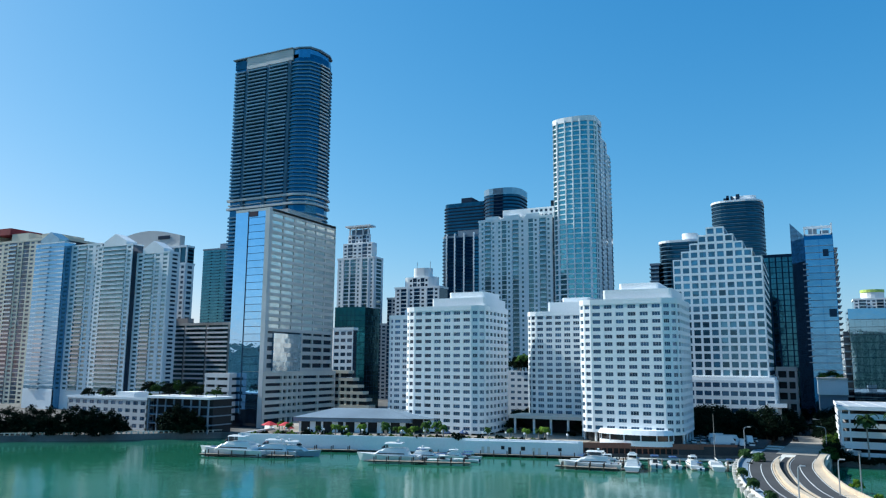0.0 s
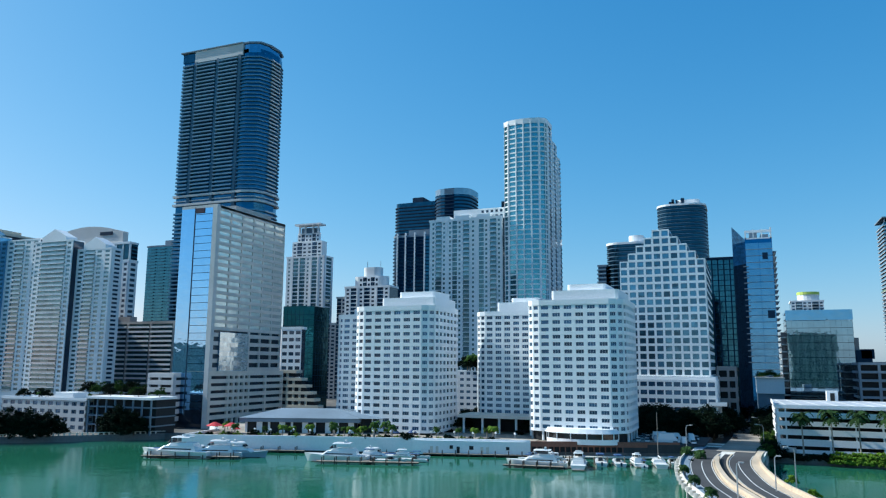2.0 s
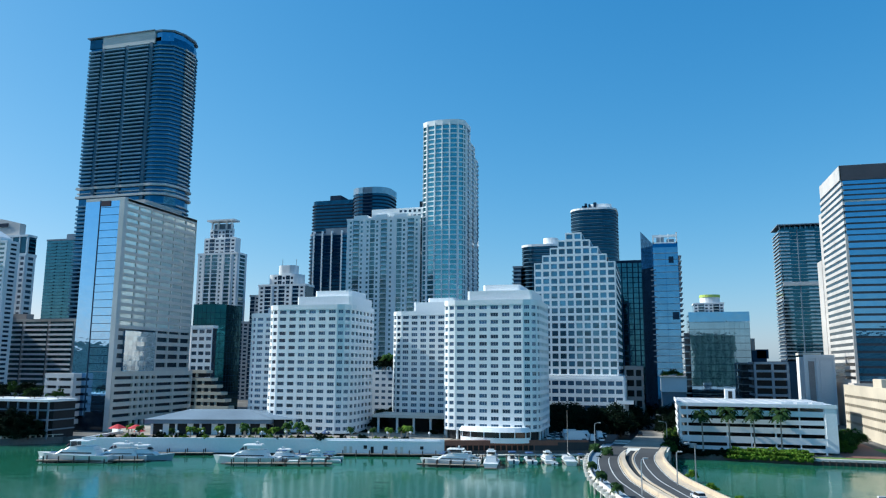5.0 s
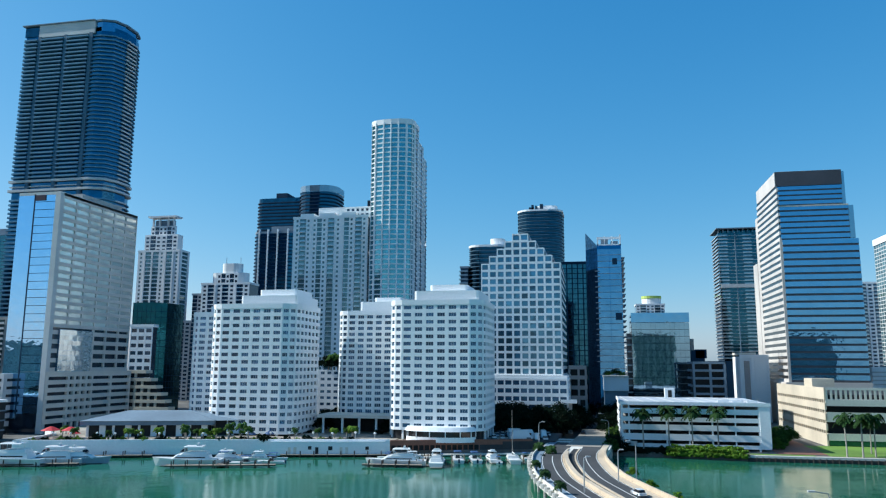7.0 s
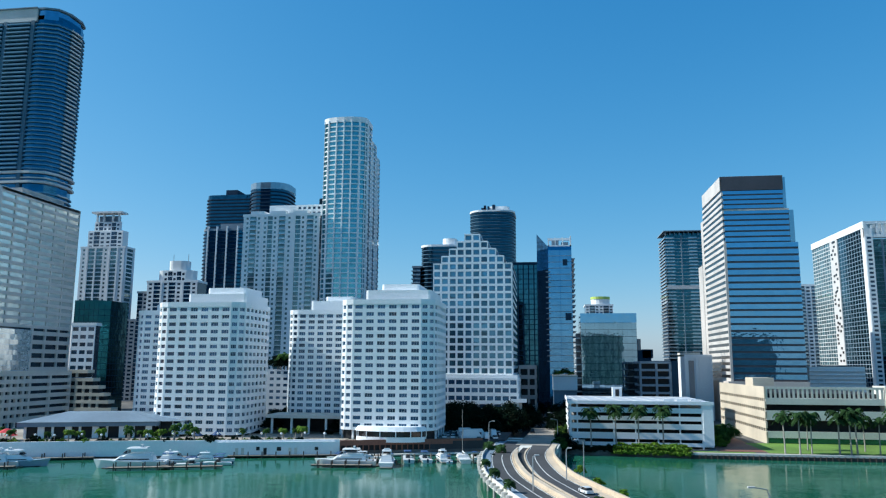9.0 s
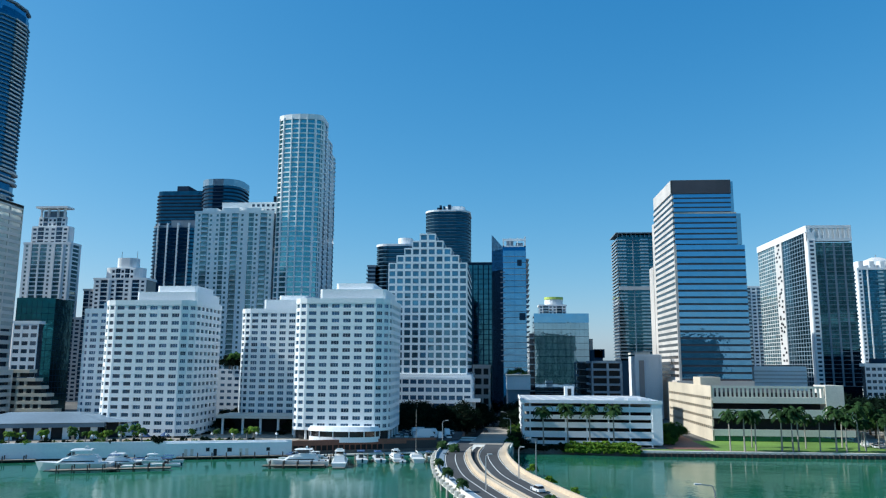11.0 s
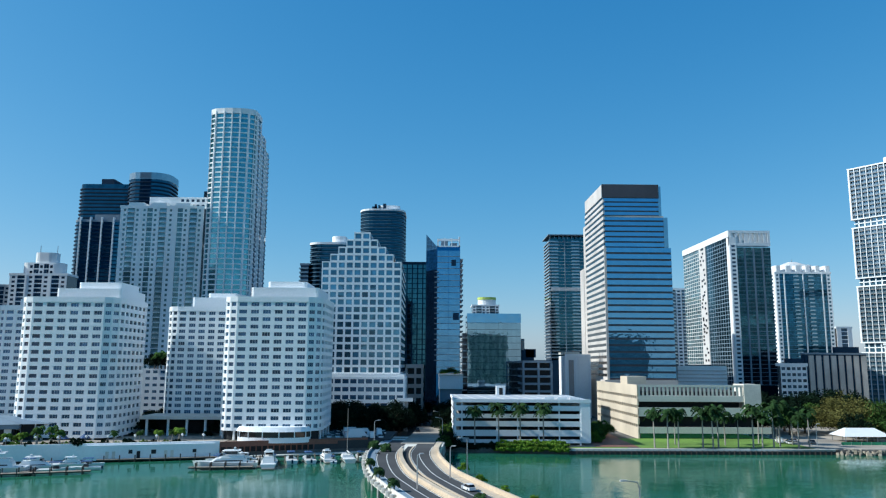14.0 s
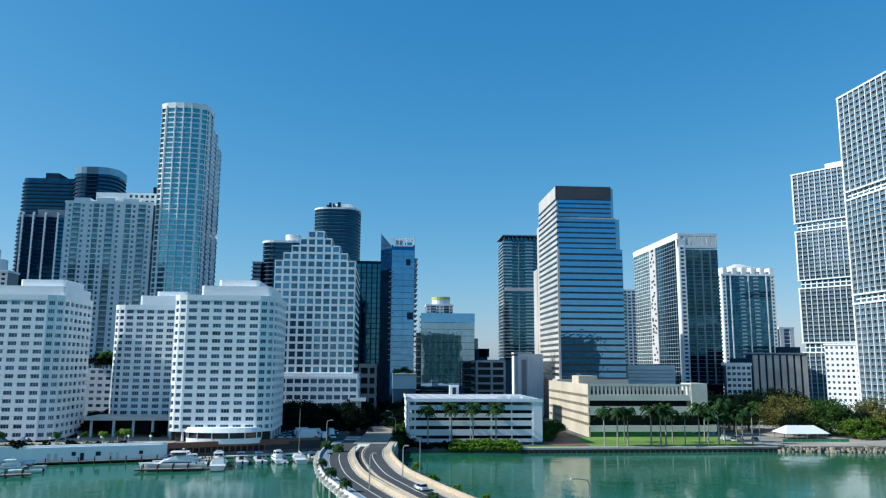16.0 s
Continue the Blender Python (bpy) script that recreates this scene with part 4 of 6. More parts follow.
part("roof_screen", boxes((196.8, 224.5, 479.7, 481, 111, 113), (196.8, 224.5, 479.7, 481, 119.5, 121.3), (196.8, 198.6, 479.7, 481, 113, 119.5), (223, 224.5, 479.7, 481, 113, 119.5), *[(201 + 3.2 * k, 202.4 + 3.2 * k, 479.8, 480.8, 113, 119.5) for k in range(7)]), WHITE, t, "open white roof screen")
part("roof_wall", boxes((198.7, 224, 482, 484, 111, 120.8)), WHITE, t)
part("left_podium", boxes((150, 180, 452, 478, GZ, 32)), WHITE, t)
for i in range(5):
    part("podium_band", boxes((149.8, 180.2, 451.6, 452, 20 + 2.2 * i, 20.7 + 2.2 * i)), PINKISH, t)
block("condominium", "far white balconied condominium behind its neighbour", "condominium", 226, 246, 700, 730, GZ, 104, 32, "bwb", "", "bb", wall=WHITE)
# white-blue tower with domed crown
G_SEA = glazing("sea_blue_glass", (0.03, 0.115, 0.175), metal=0.7, rand=0.5, island=True)
t = block("condominium", "white and blue glass tower with scalloped crown and shallow dome", "condominium", 283, 329, 600, 636, GZ, 108, 34, "wgnggbgngbggngw", "", "www", wall=WHITE, core=G_LAT, pane=G_SEA, strip=0.1, slab_mat=BLUEGREY)
for k in range(6):
    x = 283.5 + 8.2 * k
    part("crown_block", prism(rect(x, x + 4.6, 599.6, 634, 1, 2), 108, 114.5), WHITE, t)
part("crown", prism(rect(292, 320, 604, 630, 9, 4), 108, 116), WHITE, t)
part("dome", prism(rect(294, 318, 606, 628, 9, 4), 116, 119.5, top=rect(302, 310, 614, 620, 3, 4)), PINKISH, t, "shallow dome")
part("finial", boxes((305.8, 306.2, 616.8, 617.2, 119.5, 122)), STEEL, t)
t = thing("office_block", "dark grey office block with broad pale upright panels", "office")
part("core", boxes((217, 253.4, 430, 434, GZ, 39)), DARK, t)
for k in range(8):
    part("panel", boxes((219.2 + 4.4 * k, 222.2 + 4.4 * k, 429.4, 430.2, GZ, 38.4)), CONCRETE, t, "broad pale concrete panel")
part("roof", boxes((216.6, 253.8, 429.2, 434, 39, 40)), GREY, t)
part("roof_house", boxes((236, 250, 431, 434, 40, 43.5)), DARK, t)
t = block("office_block", "low white block with rows of dark windows", "office", 201.6, 216.8, 428, 432, GZ, 32.5, 9, "wwwww", wall=WHITE, winw=0.75)
part("roof_house", boxes((206, 216, 429, 432, 32.5, 36.5)), DARK, t)
t = block("tower", "far pale grey concrete slab tower", "tower", 386, 400.5, 700, 725, GZ, 68.5, 18, "sgs", wall=WHITE, core=G_BRONZE)

# ---- island towers behind the view, which the mirror glass shows ----
for x0, x1, y0, z1, wall in ((52, 104, -230, 74, CREAM), (150, 196, -260, 62, WHITE), (236, 306, -215, 72, PINKISH), (-705, -636, -190, 56, CREAM)):
    t = thing("apartment_tower", "pale apartment tower on the island across the bay", "tower", group="island towers")
    part("core", boxes((x0, x1, y0 - 30, y0, -1, z1)), G_CORE, t)
    n = round(z1 / 3.4)
    part("floor_bands", boxes(*[(x0 - 0.6, x1 + 0.6, y0 - 30.6, y0 + 0.8, z1 * i / n, z1 * (i + 0.45) / n) for i in range(n)]), wall, t)["kind"] = "stuff"
    part("piers", boxes(*[(x0 + (x1 - x0) * k / 6 - 1.2, x0 + (x1 - x0) * k / 6 + 1.2, y0 - 0.5, y0 + 0.9, -1, z1 + 1) for k in range(7)]), wall, t)["kind"] = "stuff"

# ---- white grid twin towers ----
def grid_tower(label, x0, x1, y0, y1, bands, floors, bays):
    root = thing("residential_tower", label, "tower", group="white grid twin towers")
    part("core", prism(rect(x0 + 1.5, x1 - 1.5, y0 + 1.5, y1 - 1), GZ, bands[-1][1] - 0.5), G_STEP, root)
    for (z0, z1), n in zip(bands, floors):
        fh = (z1 - z0) / n
        for i in range(n):
            part("balcony", boxes((x0 + 0.3, x1 - 0.3, y0 + 0.2, y0 + 1.6, z0 + fh * i, z0 + fh * i + 0.28)), CONCRETE, root)
        bmr = bmesh.new()
        for i in range(n):
            for k in range(bays):
                a = x0 + (x1 - x0) * (k + 0.08) / bays
                c = x0 + (x1 - x0) * (k + (0.7 if k % 3 == 1 else 0.92)) / bays
                box(bmr, a, c, y0 + 0.25, y0 + 0.4, z0 + fh * i + 0.4, z0 + fh * i + 1.6)
                box(bmr, (a + c) / 2 - 0.12, (a + c) / 2 + 0.12, y0 + 0.42, y0 + 0.6, z0 + fh * i + 0.4, z0 + fh * i + fh)
        part("rail_field", bmr, G_RAIL, root)["kind"] = "stuff"
        for k in range(bays + 1):
            x = x0 + (x1 - x0) * k / bays
            w = 0.6 if k in (0, bays) else 0.22
            part("frame_post", boxes((x - w, x + w, y0 - 0.4, y0 + 0.6, z0, z1)), WHITE, root)
        part("frame_beam", boxes((x0 - 0.9, x1 + 0.9, y0 - 0.5, y0 + 0.8, z1 - 1.0, z1)), WHITE, root, "white frame beam")
        part("frame_beam", boxes((x0 - 0.9, x1 + 0.9, y0 - 0.5, y0 + 0.8, z0, z0 + 0.8)), WHITE, root)
        part("side_frame", boxes((x0 - 0.8, x0 + 0.4, y0, y1, z0, z1)), WHITE, root)
    for (_, za), (zb, _) in zip(bands, bands[1:]):
        zm = (za + zb) / 2
        part("recessed_storey", boxes((x0 + 0.8, x1 - 0.8, y0 + 0.9, y1 - 0.6, zm - 0.35, zm + 0.35), *[(x0 + (x1 - x0) * k / bays - 0.4, x0 + (x1 - x0) * k / bays + 0.4, y0 + 0.9, y0 + 1.6, za, zb) for k in range(1, bays)]), WHITE, root, "recessed white storey")
    part("roof_block", boxes((x0 + (x1 - x0) * 0.6, x1, y0 + 6, y1, bands[-1][1] - 1, bands[-1][1] + 5)), WHITE, root)
    part("roof", boxes((x0, x1, y0 + 0.8, y1, bands[-1][1] - 0.6, bands[-1][1])), ROOFGREY, root)
    return root

t = grid_tower("white grid-framed residential tower in stacked sections", 0, 39, 0, 34, ((GZ, 43), (49.5, 92.5), (98, 137.5), (143.3, 184)), (12, 13, 12, 12), 9)
t.matrix_world = pose(323, 552, 0, 0, 0, -55)
t = grid_tower("tall white grid-framed residential tower close to the bay", 0, 70, 0, 38, ((GZ, 67.3), (71.4, 126.5), (130.4, 188)), (19, 16, 17), 15)
t.matrix_world = pose(262.5, 395, 0, 0, 0, -88)
t = thing("podium_building", "white podium with rows of small square windows", "building")
punched(t, rect(0, 23, 0, 22), GZ, 44, 13, WHITE, 2.6, 1.3, 1.4, limit=110)
part("roof", boxes((-0.4, 23.4, -0.4, 22, 44, 45)), WHITE, t)
t.matrix_world = pose(251, 408, 0, 0, 0, -42)

# ---- low buildings in the middle distance ----
def car_park(name, label, x0, x1, y0, y1, z0, z1, n, wall, high=0.9):
    """Open parking decks behind solid parapets."""
    root = thing(name, label, "garage")
    fh = (z1 - z0) / n
    part("core", boxes((x0 + 1.2, x1 - 1.2, y0 + 2.5, y1 - 1, z0, z1 - 0.3)), SHADE, root, "parking decks, their shade painted near-black")
    for i in range(1, n + 1):
        z = z0 + fh * i
        part("deck", boxes((x0 + 0.3, x1 - 0.3, y0 + 0.3, y1, z - 0.5, z - 0.1)), CONCRETE, root)
        part("parapet", boxes((x0, x1, y0, y0 + 0.3, z - high, z + high + 0.1)), wall, root)
        part("side_parapet", boxes((x0, x0 + 0.3, y0, y1, z - high, z + high + 0.1)), wall, root)
        part("side_parapet", boxes((x1 - 0.3, x1, y0, y1, z - high, z + high + 0.1)), wall, root)
    for x in (x0, (x0 + x1) / 2, x1 - 1.0):
        part("pier", boxes((x, x + 1.0, y0 + 0.05, y0 + 1, z0, z1)), wall, root)
    return root

car_park("parking_garage", "dark parking garage with thin grey parapet bands", 44, 58.7, 360, 380, GZ, 33.5, 9, GREY, 0.45)
car_park("parking_garage", "brown concrete parking frame beside the street", -13, -4, 372, 392, GZ, 31, 6, BROWN)
t = thing("rooftop_tower", "small dark block with rooftop machinery", "building")
part("body", boxes((47, 55.5, 402, 418, GZ, 40)), DARK, t)
part("top", boxes((47.5, 50.5, 403, 412, 40, 46)), BROWN, t)
part("plant", boxes((51, 56.5, 402, 410, 36, 40.5)), DARK, t)

# ---- white parking garage at the water ----
t = thing("parking_garage", "white parking garage with open decks and a grey roof deck", "garage")
part("core", boxes((11.5, 58, 293, 336, GZ, 15.8)), SHADE, t, "parking decks, their shade painted near-black")
part("top_deck", boxes((9.4, 60.6, 288.6, 338, 15.9, 16.3)), PALE, t, "pale top deck")
ROOFBLUE = surface("pale_roof_sheet", (0.5, 0.53, 0.57), grain=0.1, stain=0.12)
part("roof", boxes((8.8, 61.2, 287.9, 338, 18.0, 18.7)), ROOFBLUE, t, "flat pale grey roof")
part("roof_edge", boxes((8.6, 61.4, 287.6, 287.9, 17.7, 18.95)), WHITE, t)
part("roof_edge", boxes((8.6, 8.9, 287.9, 338, 17.7, 18.95)), WHITE, t)
for z0, z1 in ((2.6, 3.9), (5.1, 7.4), (8.7, 10.7), (11.8, 13.4), (14.6, 16.5)):
    part("parapet", boxes((9, 61, 288, 288.4, z0, z1)), WHITE, t)
    part("side_parapet", boxes((9, 9.4, 288.4, 338, z0, z1)), WHITE, t)
    part("side_parapet", boxes((60.6, 61, 288.4, 338, z0, z1)), WHITE, t)
    part("deck", boxes((9.4, 60.6, 288.6, 338, z0 + 0.1, z0 + 0.5)), CONCRETE, t)
for x, w in ((9, 0.7), (11.6, 0.5), (25, 0.5), (33, 0.4), (41, 0.5), (49, 0.4), (57, 0.5)):
    part("pier", boxes((x, x + w, 288.1, 289, GZ, 18)), WHITE, t)
part("corner_wall", boxes((57.5, 61.1, 287.8, 289.4, 3, 18.2)), WHITE, t)
for k in range(9):
    x = 12 + 5.6 * k
    bm = prism([(x, 289), (x + 0.5, 289), (x - 3.5, 336), (x - 4.0, 336)] if k else [(x, 289), (x + 0.5, 289), (x - 1.5, 336), (x - 2.0, 336)], 18.7, 18.76)
    part("roof_seam", bm, PAINT, t, "white raised roof seam")
for x in (44, 49, 54):
    part("roof_rail", boxes((x, x + 3.8, 291, 291.3, 18.7, 19.7)), WHITE, t)
house = part("stair_house", boxes((29, 33, 333, 337, 18.7, 22.6)), WHITE, t, "small white stair house")
part("stair_door", boxes((30.2, 31.8, 332.85, 333.05, 18.8, 21.8)), SHADE, house)
part("entrance", boxes((10, 14.5, 287.2, 290, 2.0, 4.4)), PINKISH, t)

# ---- cream parking garage ----
t = thing("parking_garage", "cream concrete parking garage with slotted parapets", "garage")
# warmer than the front's concrete: the side's sunlight is put into the colour
SAND = surface("sunlit_cream_concrete", (0.68, 0.58, 0.44), grain=0.08, stain=0.1)
part("core", boxes((82, 126.5, 295, 360, GZ, 22)), SHADE, t, "parking decks, their shade painted near-black")
for z0, z1, x1 in ((6.2, 8.6, 131.6), (12.6, 16.0, 131.6), (18.2, 20.4, 128)):
    part("parapet", boxes((80.3, x1, 290, 290.6, z0, z1)), PALE, t)
part("ground_glazing", boxes((81, 131, 290.8, 291.4, GZ, 6.2)), G_LAT, t)
part("deck", boxes((80.6, 131.4, 290.7, 360, 12.6, 13)), CONCRETE, t)
part("deck", boxes((80.6, 127.6, 290.7, 360, 20, 20.4)), CONCRETE, t)
part("end_block", boxes((121.6, 128.2, 289.6, 300, 13, 25)), PALE, t)
part("top_beam", boxes((80.3, 121.6, 290, 290.6, 23.8, 24.6)), PALE, t)
for k in range(26):
    part("post", boxes((80.4 + 1.6 * k, 81.1 + 1.6 * k, 290.05, 290.55, 20.4, 23.8)), PALE, t)
for z0, z1 in ((2, 8.4), (9.6, 12.0), (13.2, 15.6), (16.8, 19.2), (20.4, 24.6)):
    part("side_wall", boxes((79.9, 80.5, 290, 360, z0, z1)), SAND, t, "sunlit cream side wall")
for k in range(24):
    part("side_post", boxes((80.0, 80.45, 291 + 3 * k, 291.7 + 3 * k, 2, 24.6)), SAND, t)
part("stair_house", boxes((80.2, 88, 305, 316, 24.6, 27.6)), SAND, t)
part("wing_roof", boxes((128, 134, 291, 330, 11.5, 12.4)), PALE, t)
t.matrix_world = Matrix.Translation((0, 0, -2.7)) @ Matrix.Scale(1.085, 4)

# ---- left waterfront low buildings ----
t = thing("apartment_building", "low white four-storey building with dark windows beside the bay", "apartment building")
punched(t, rect(-321, -268.4, 246, 261), GZ, 15.2, 4, PINKISH, 4.6, 2.8, 1.7, sill=0.3, depth=0.4)
parapet(t, rect(-321.2, -268.2, 245.8, 261), 15.2, 16.3, WHITE)
part("roof", boxes((-320.6, -268.8, 246.4, 260.6, 15.2, 15.5)), ROOFGREY, t)
part("roof_house", boxes((-292, -281, 250, 258, 15.4, 18.4)), WHITE, t)
t = thing("garage_building", "low open parking deck under a white roof edge beside the bay", "garage")
part("core", boxes((-267.6, -232.4, 249.5, 261, GZ, 16.2)), SHADE, t, "parking interior, its shade painted near-black")
for z in (5.6, 9.4, 13.2):
    part("deck", boxes((-268, -232, 246.6, 261, z - 0.5, z)), GREY, t)
for k in range(8):
    part("column", boxes((-267.8 + 5 * k, -267.2 + 5 * k, 246.4, 247.0, GZ, 16.2)), GREY, t)
part("roof", boxes((-268.3, -231.6, 245.6, 261, 16.3, 17.3)), WHITE, t, "white roof edge")

t = thing("podium_garden", "long concrete podium with planting in front of the condominiums", "podium")
part("body", boxes((-350, -256.4, 312, 325.6, GZ, GZ + 11.6)), GREY, t)
part("parapet", boxes((-350.3, -256.1, 311.4, 312, GZ + 10.4, GZ + 12.4)), PINKISH, t)
part("soil", boxes((-349.6, -256.8, 312.2, 325.4, GZ + 11.6, GZ + 12.0)), GROUND, t)

# ---- terrace, restaurant, pavilion, marina walls ----
TZ = 4.9
bm = prism([(-195, 223.5), (-149.5, 238.5), (-72, 259.5), (-72, 345), (-232, 345), (-214, 262), (-200, 250)], GZ - 0.2, TZ)
tagged(part("terrace_floor", bm, PAVING, None), "pale paved waterfront terrace", "terrace", kind="structure")
def wall_strip(pts, z0, z1, thick, mat, name, label):
    bmw = bmesh.new()
    for a, b in zip(pts, pts[1:]):
        a, b = Vector(a), Vector(b)
        d = (b - a)
        L = d.length
        d /= L
        obox(bmw, a, d, Vector((d.y, -d.x)), 0, L, -thick, 0.15, z0, z1)
    return tagged(part(name, bmw, mat, None), label, "wall", kind="structure")

wall_strip([(-214, 262), (-200, 250), (-195, 223.5), (-149.5, 238.5), (-72, 259.5)], -1.5, TZ + 0.9, 0.5, WHITE, "sea_wall", "white painted sea wall along the marina")
wall_strip([(-195, 223.2), (-149.5, 238.2), (-72, 259.2)], -1.5, 0.7, 0.1, PILEWOOD, "wall_footing", "dark wet footing of the sea wall")
# the left bay wall's concrete is darkened for the bank's shade; the stains are its own
wall_strip([(-900, -30), (-296, 194), (-254, 229), (-229, 252), (-207, 246)], -1.5, GZ + 0.7, 0.5, surface("shaded_weathered_concrete", (0.19, 0.19, 0.185), grain=0.2, stain=0.25), "sea_wall_left", "concrete bay wall with low parapet, its dark grey standing for shade")
wall_strip([(50, 275), (149, 277)], -1.5, GZ + 0.15, 1.2, PALE, "quay_edge", "pale concrete quay edge")
t = thing("quay_fender", "row of dark timber fender posts along the quay", "fender")
for k in range(50):
    x = 51 + 2 * k
    part("post", boxes((x, x + 0.35, 274.3 + 0.02 * (x - 50), 274.8 + 0.02 * (x - 50), -1, 1.4)), PILEWOOD, t)
wall_strip([(50, 274.75), (149, 276.75)], -1.5, 1.2, 0.1, PILEWOOD, "quay_face", "dark wet face of the quay wall")
t = thing("balustrade", "pale low balustrade along the shaded bay walk", "railing")
BAYWALK = [Vector(p) for p in ((-330, 181.5), (-296, 194), (-254, 229), (-229, 252))]
for a, b in zip(BAYWALK, BAYWALK[1:]):
    d = (b - a).normalized()
    nrm = Vector((d.y, -d.x))
    bm = bmesh.new()
    obox(bm, a, d, nrm, 0, (b - a).length, -0.3, 0.05, GZ + 1.5, GZ + 1.72)
    part("rail", bm, PALE, t)
    for k in range(int((b - a).length // 2)):
        bm = bmesh.new()
        obox(bm, a, d, nrm, 2 * k, 2 * k + 0.5, -0.32, 0.08, GZ + 0.6, GZ + 1.6)
        part("post", bm, PALE, t)
# restaurant with hipped grey roof
t = thing("restaurant", "low white waterfront restaurant under a grey hipped roof", "restaurant")
DIR = math.atan2(15.5, 46)
t.matrix_world = pose(-186, 246, TZ, 0, 0, math.degrees(DIR))
part("core", boxes((1, 45, 3, 24, 0, 4.2)), SHADE, t)
for k in range(10):
    x = 1 + 4.6 * k
    part("column", boxes((x, x + (2.2 if k % 2 else 0.8), 2.4, 3.4, 0, 4.2)), WHITE, t)
part("fascia", boxes((-1, 47, 1, 26, 4.2, 5.8)), GREY, t, "grey roof fascia")
part("roof", prism(rect(-1.4, 47.4, 0.6, 26.4), 5.8, 8.8, top=rect(12, 36, 10, 16)), GREY, t, "hipped grey roof")
part("side_roof", prism(rect(36, 60, 4, 24), 5.6, 8.4, top=rect(44, 54, 10, 18)), GREY, t)
part("side_core", boxes((47, 59, 6, 22, 0, 5.6)), SHADE, t)
# bowed white pavilion below the marina apartment building
t = thing("pavilion", "bowed white pavilion with a band of dark windows", "pavilion")
arc = [(-56 + 13 * math.cos(radians(180 + 180 * k / 14)), 271.2 + 6.0 * math.sin(radians(180 + 180 * k / 14))) for k in range(15)]
part("body", prism(arc, 4.4, 6.2), WHITE, t)
part("glazing", prism(outset(arc, -0.3), 6.2, 8.2), G_BRONZE, t)
part("roof", prism(outset(arc, 0.5), 8.2, 9.8, top=outset(arc, -0.4)), WHITE, t, "bowed white roof")
for k in range(0, 15, 2):
    part("mullion", boxes((arc[k][0] - 0.15, arc[k][0] + 0.15, arc[k][1] - 0.15, arc[k][1] + 0.15, 6.2, 8.2)), WHITE, t)
# white boathouse face and brick promenade wall
t = thing("boathouse", "low white marina building with small dark doors and windows", "building")
d = Vector((77.5, 21)).normalized()
nrm = Vector((d.y, -d.x))
P0 = Vector((-112, 248.3))
bm = bmesh.new()
obox(bm, P0, d, nrm, 0, 40, -6, 0.8, 0.4, 5.2)
part("body", bm, WHITE, t)
for a, w, z0, z1 in ((6, 1.0, 0.9, 3.2), (8, 1.0, 0.9, 3.2), (13, 1.2, 2.4, 3.6), (15.5, 1.1, 0.9, 3.2), (20, 1.5, 2.2, 3.5), (24, 1, 0.9, 3.2), (26, 1, 0.9, 3.2), (33, 1.2, 2.3, 3.4)):
    bm = bmesh.new()
    obox(bm, P0, d, nrm, a, a + w, 0.7, 0.9, z0, z1)
    part("door" if z0 < 1 else "window", bm, SHADE if w > 1 else PALE, t)
t = thing("promenade_building", "long red-brown masonry marina building with a dark glazed arcade", "building")
P0, d = Vector((-72, 260)), Vector((46, 16.5)).normalized()
nrm = Vector((d.y, -d.x))
for a0, a1, z0, z1, o, mat, name in ((0, 52, 3.6, 5.4, 0.3, BRICK, "parapet"), (0, 52, 0.4, 1.2, 0.3, BRICK, "base"), (0, 52, 0.4, 3.6, -0.4, SHADE, "arcade_back")):
    bm = bmesh.new()
    obox(bm, P0, d, nrm, a0, a1, -14 if mat is SHADE else -0.5, o, z0, z1)
    part(name, bm, mat, t)
bm = bmesh.new()
obox(bm, P0, d, nrm, 0, 52, -15, -0.5, 4.2, 4.7)
part("deck", bm, PAVING, t, "paved roof terrace")
for k in range(27):
    bm = bmesh.new()
    obox(bm, P0, d, nrm, 2 * k, 2 * k + 0.35, -0.5, 0.25, 1.2, 3.6)
    part("pier", bm, BRICK, t)
bm = bmesh.new()
obox(bm, P0, d, nrm, -1, 54, 0.3, 4.0, 0.3, 0.7)
tagged(part("marina_walk", bm, PALE, None), "pale concrete marina walkway at the water", "walkway", kind="structure")

# ---- bridge and street ----
AXIS = [(-2.6, 700), (-2.4, 420), (-2.0, 330), (-6.3, 270), (-8.0, 245), (-7.2, 224), (-4.0, 198), (0.4, 180), (5.2, 163.5), (13, 140), (28, 100), (45, 60), (66, 20)]
def spline(pts, per=12):
    out = []
    P = [Vector(p) for p in pts]
    for i in range(len(P) - 1):
        a, b, c, d = P[max(0, i - 1)], P[i], P[i + 1], P[min(len(P) - 1, i + 2)]
        for k in range(per):
            u = k / per
            out.append(0.5 * ((2 * b) + (c - a) * u + (2 * a - 5 * b + 4 * c - d) * u * u + (3 * b - a - 3 * c + d) * u ** 3))
    return out + [P[-1]]

LINE = spline(AXIS)
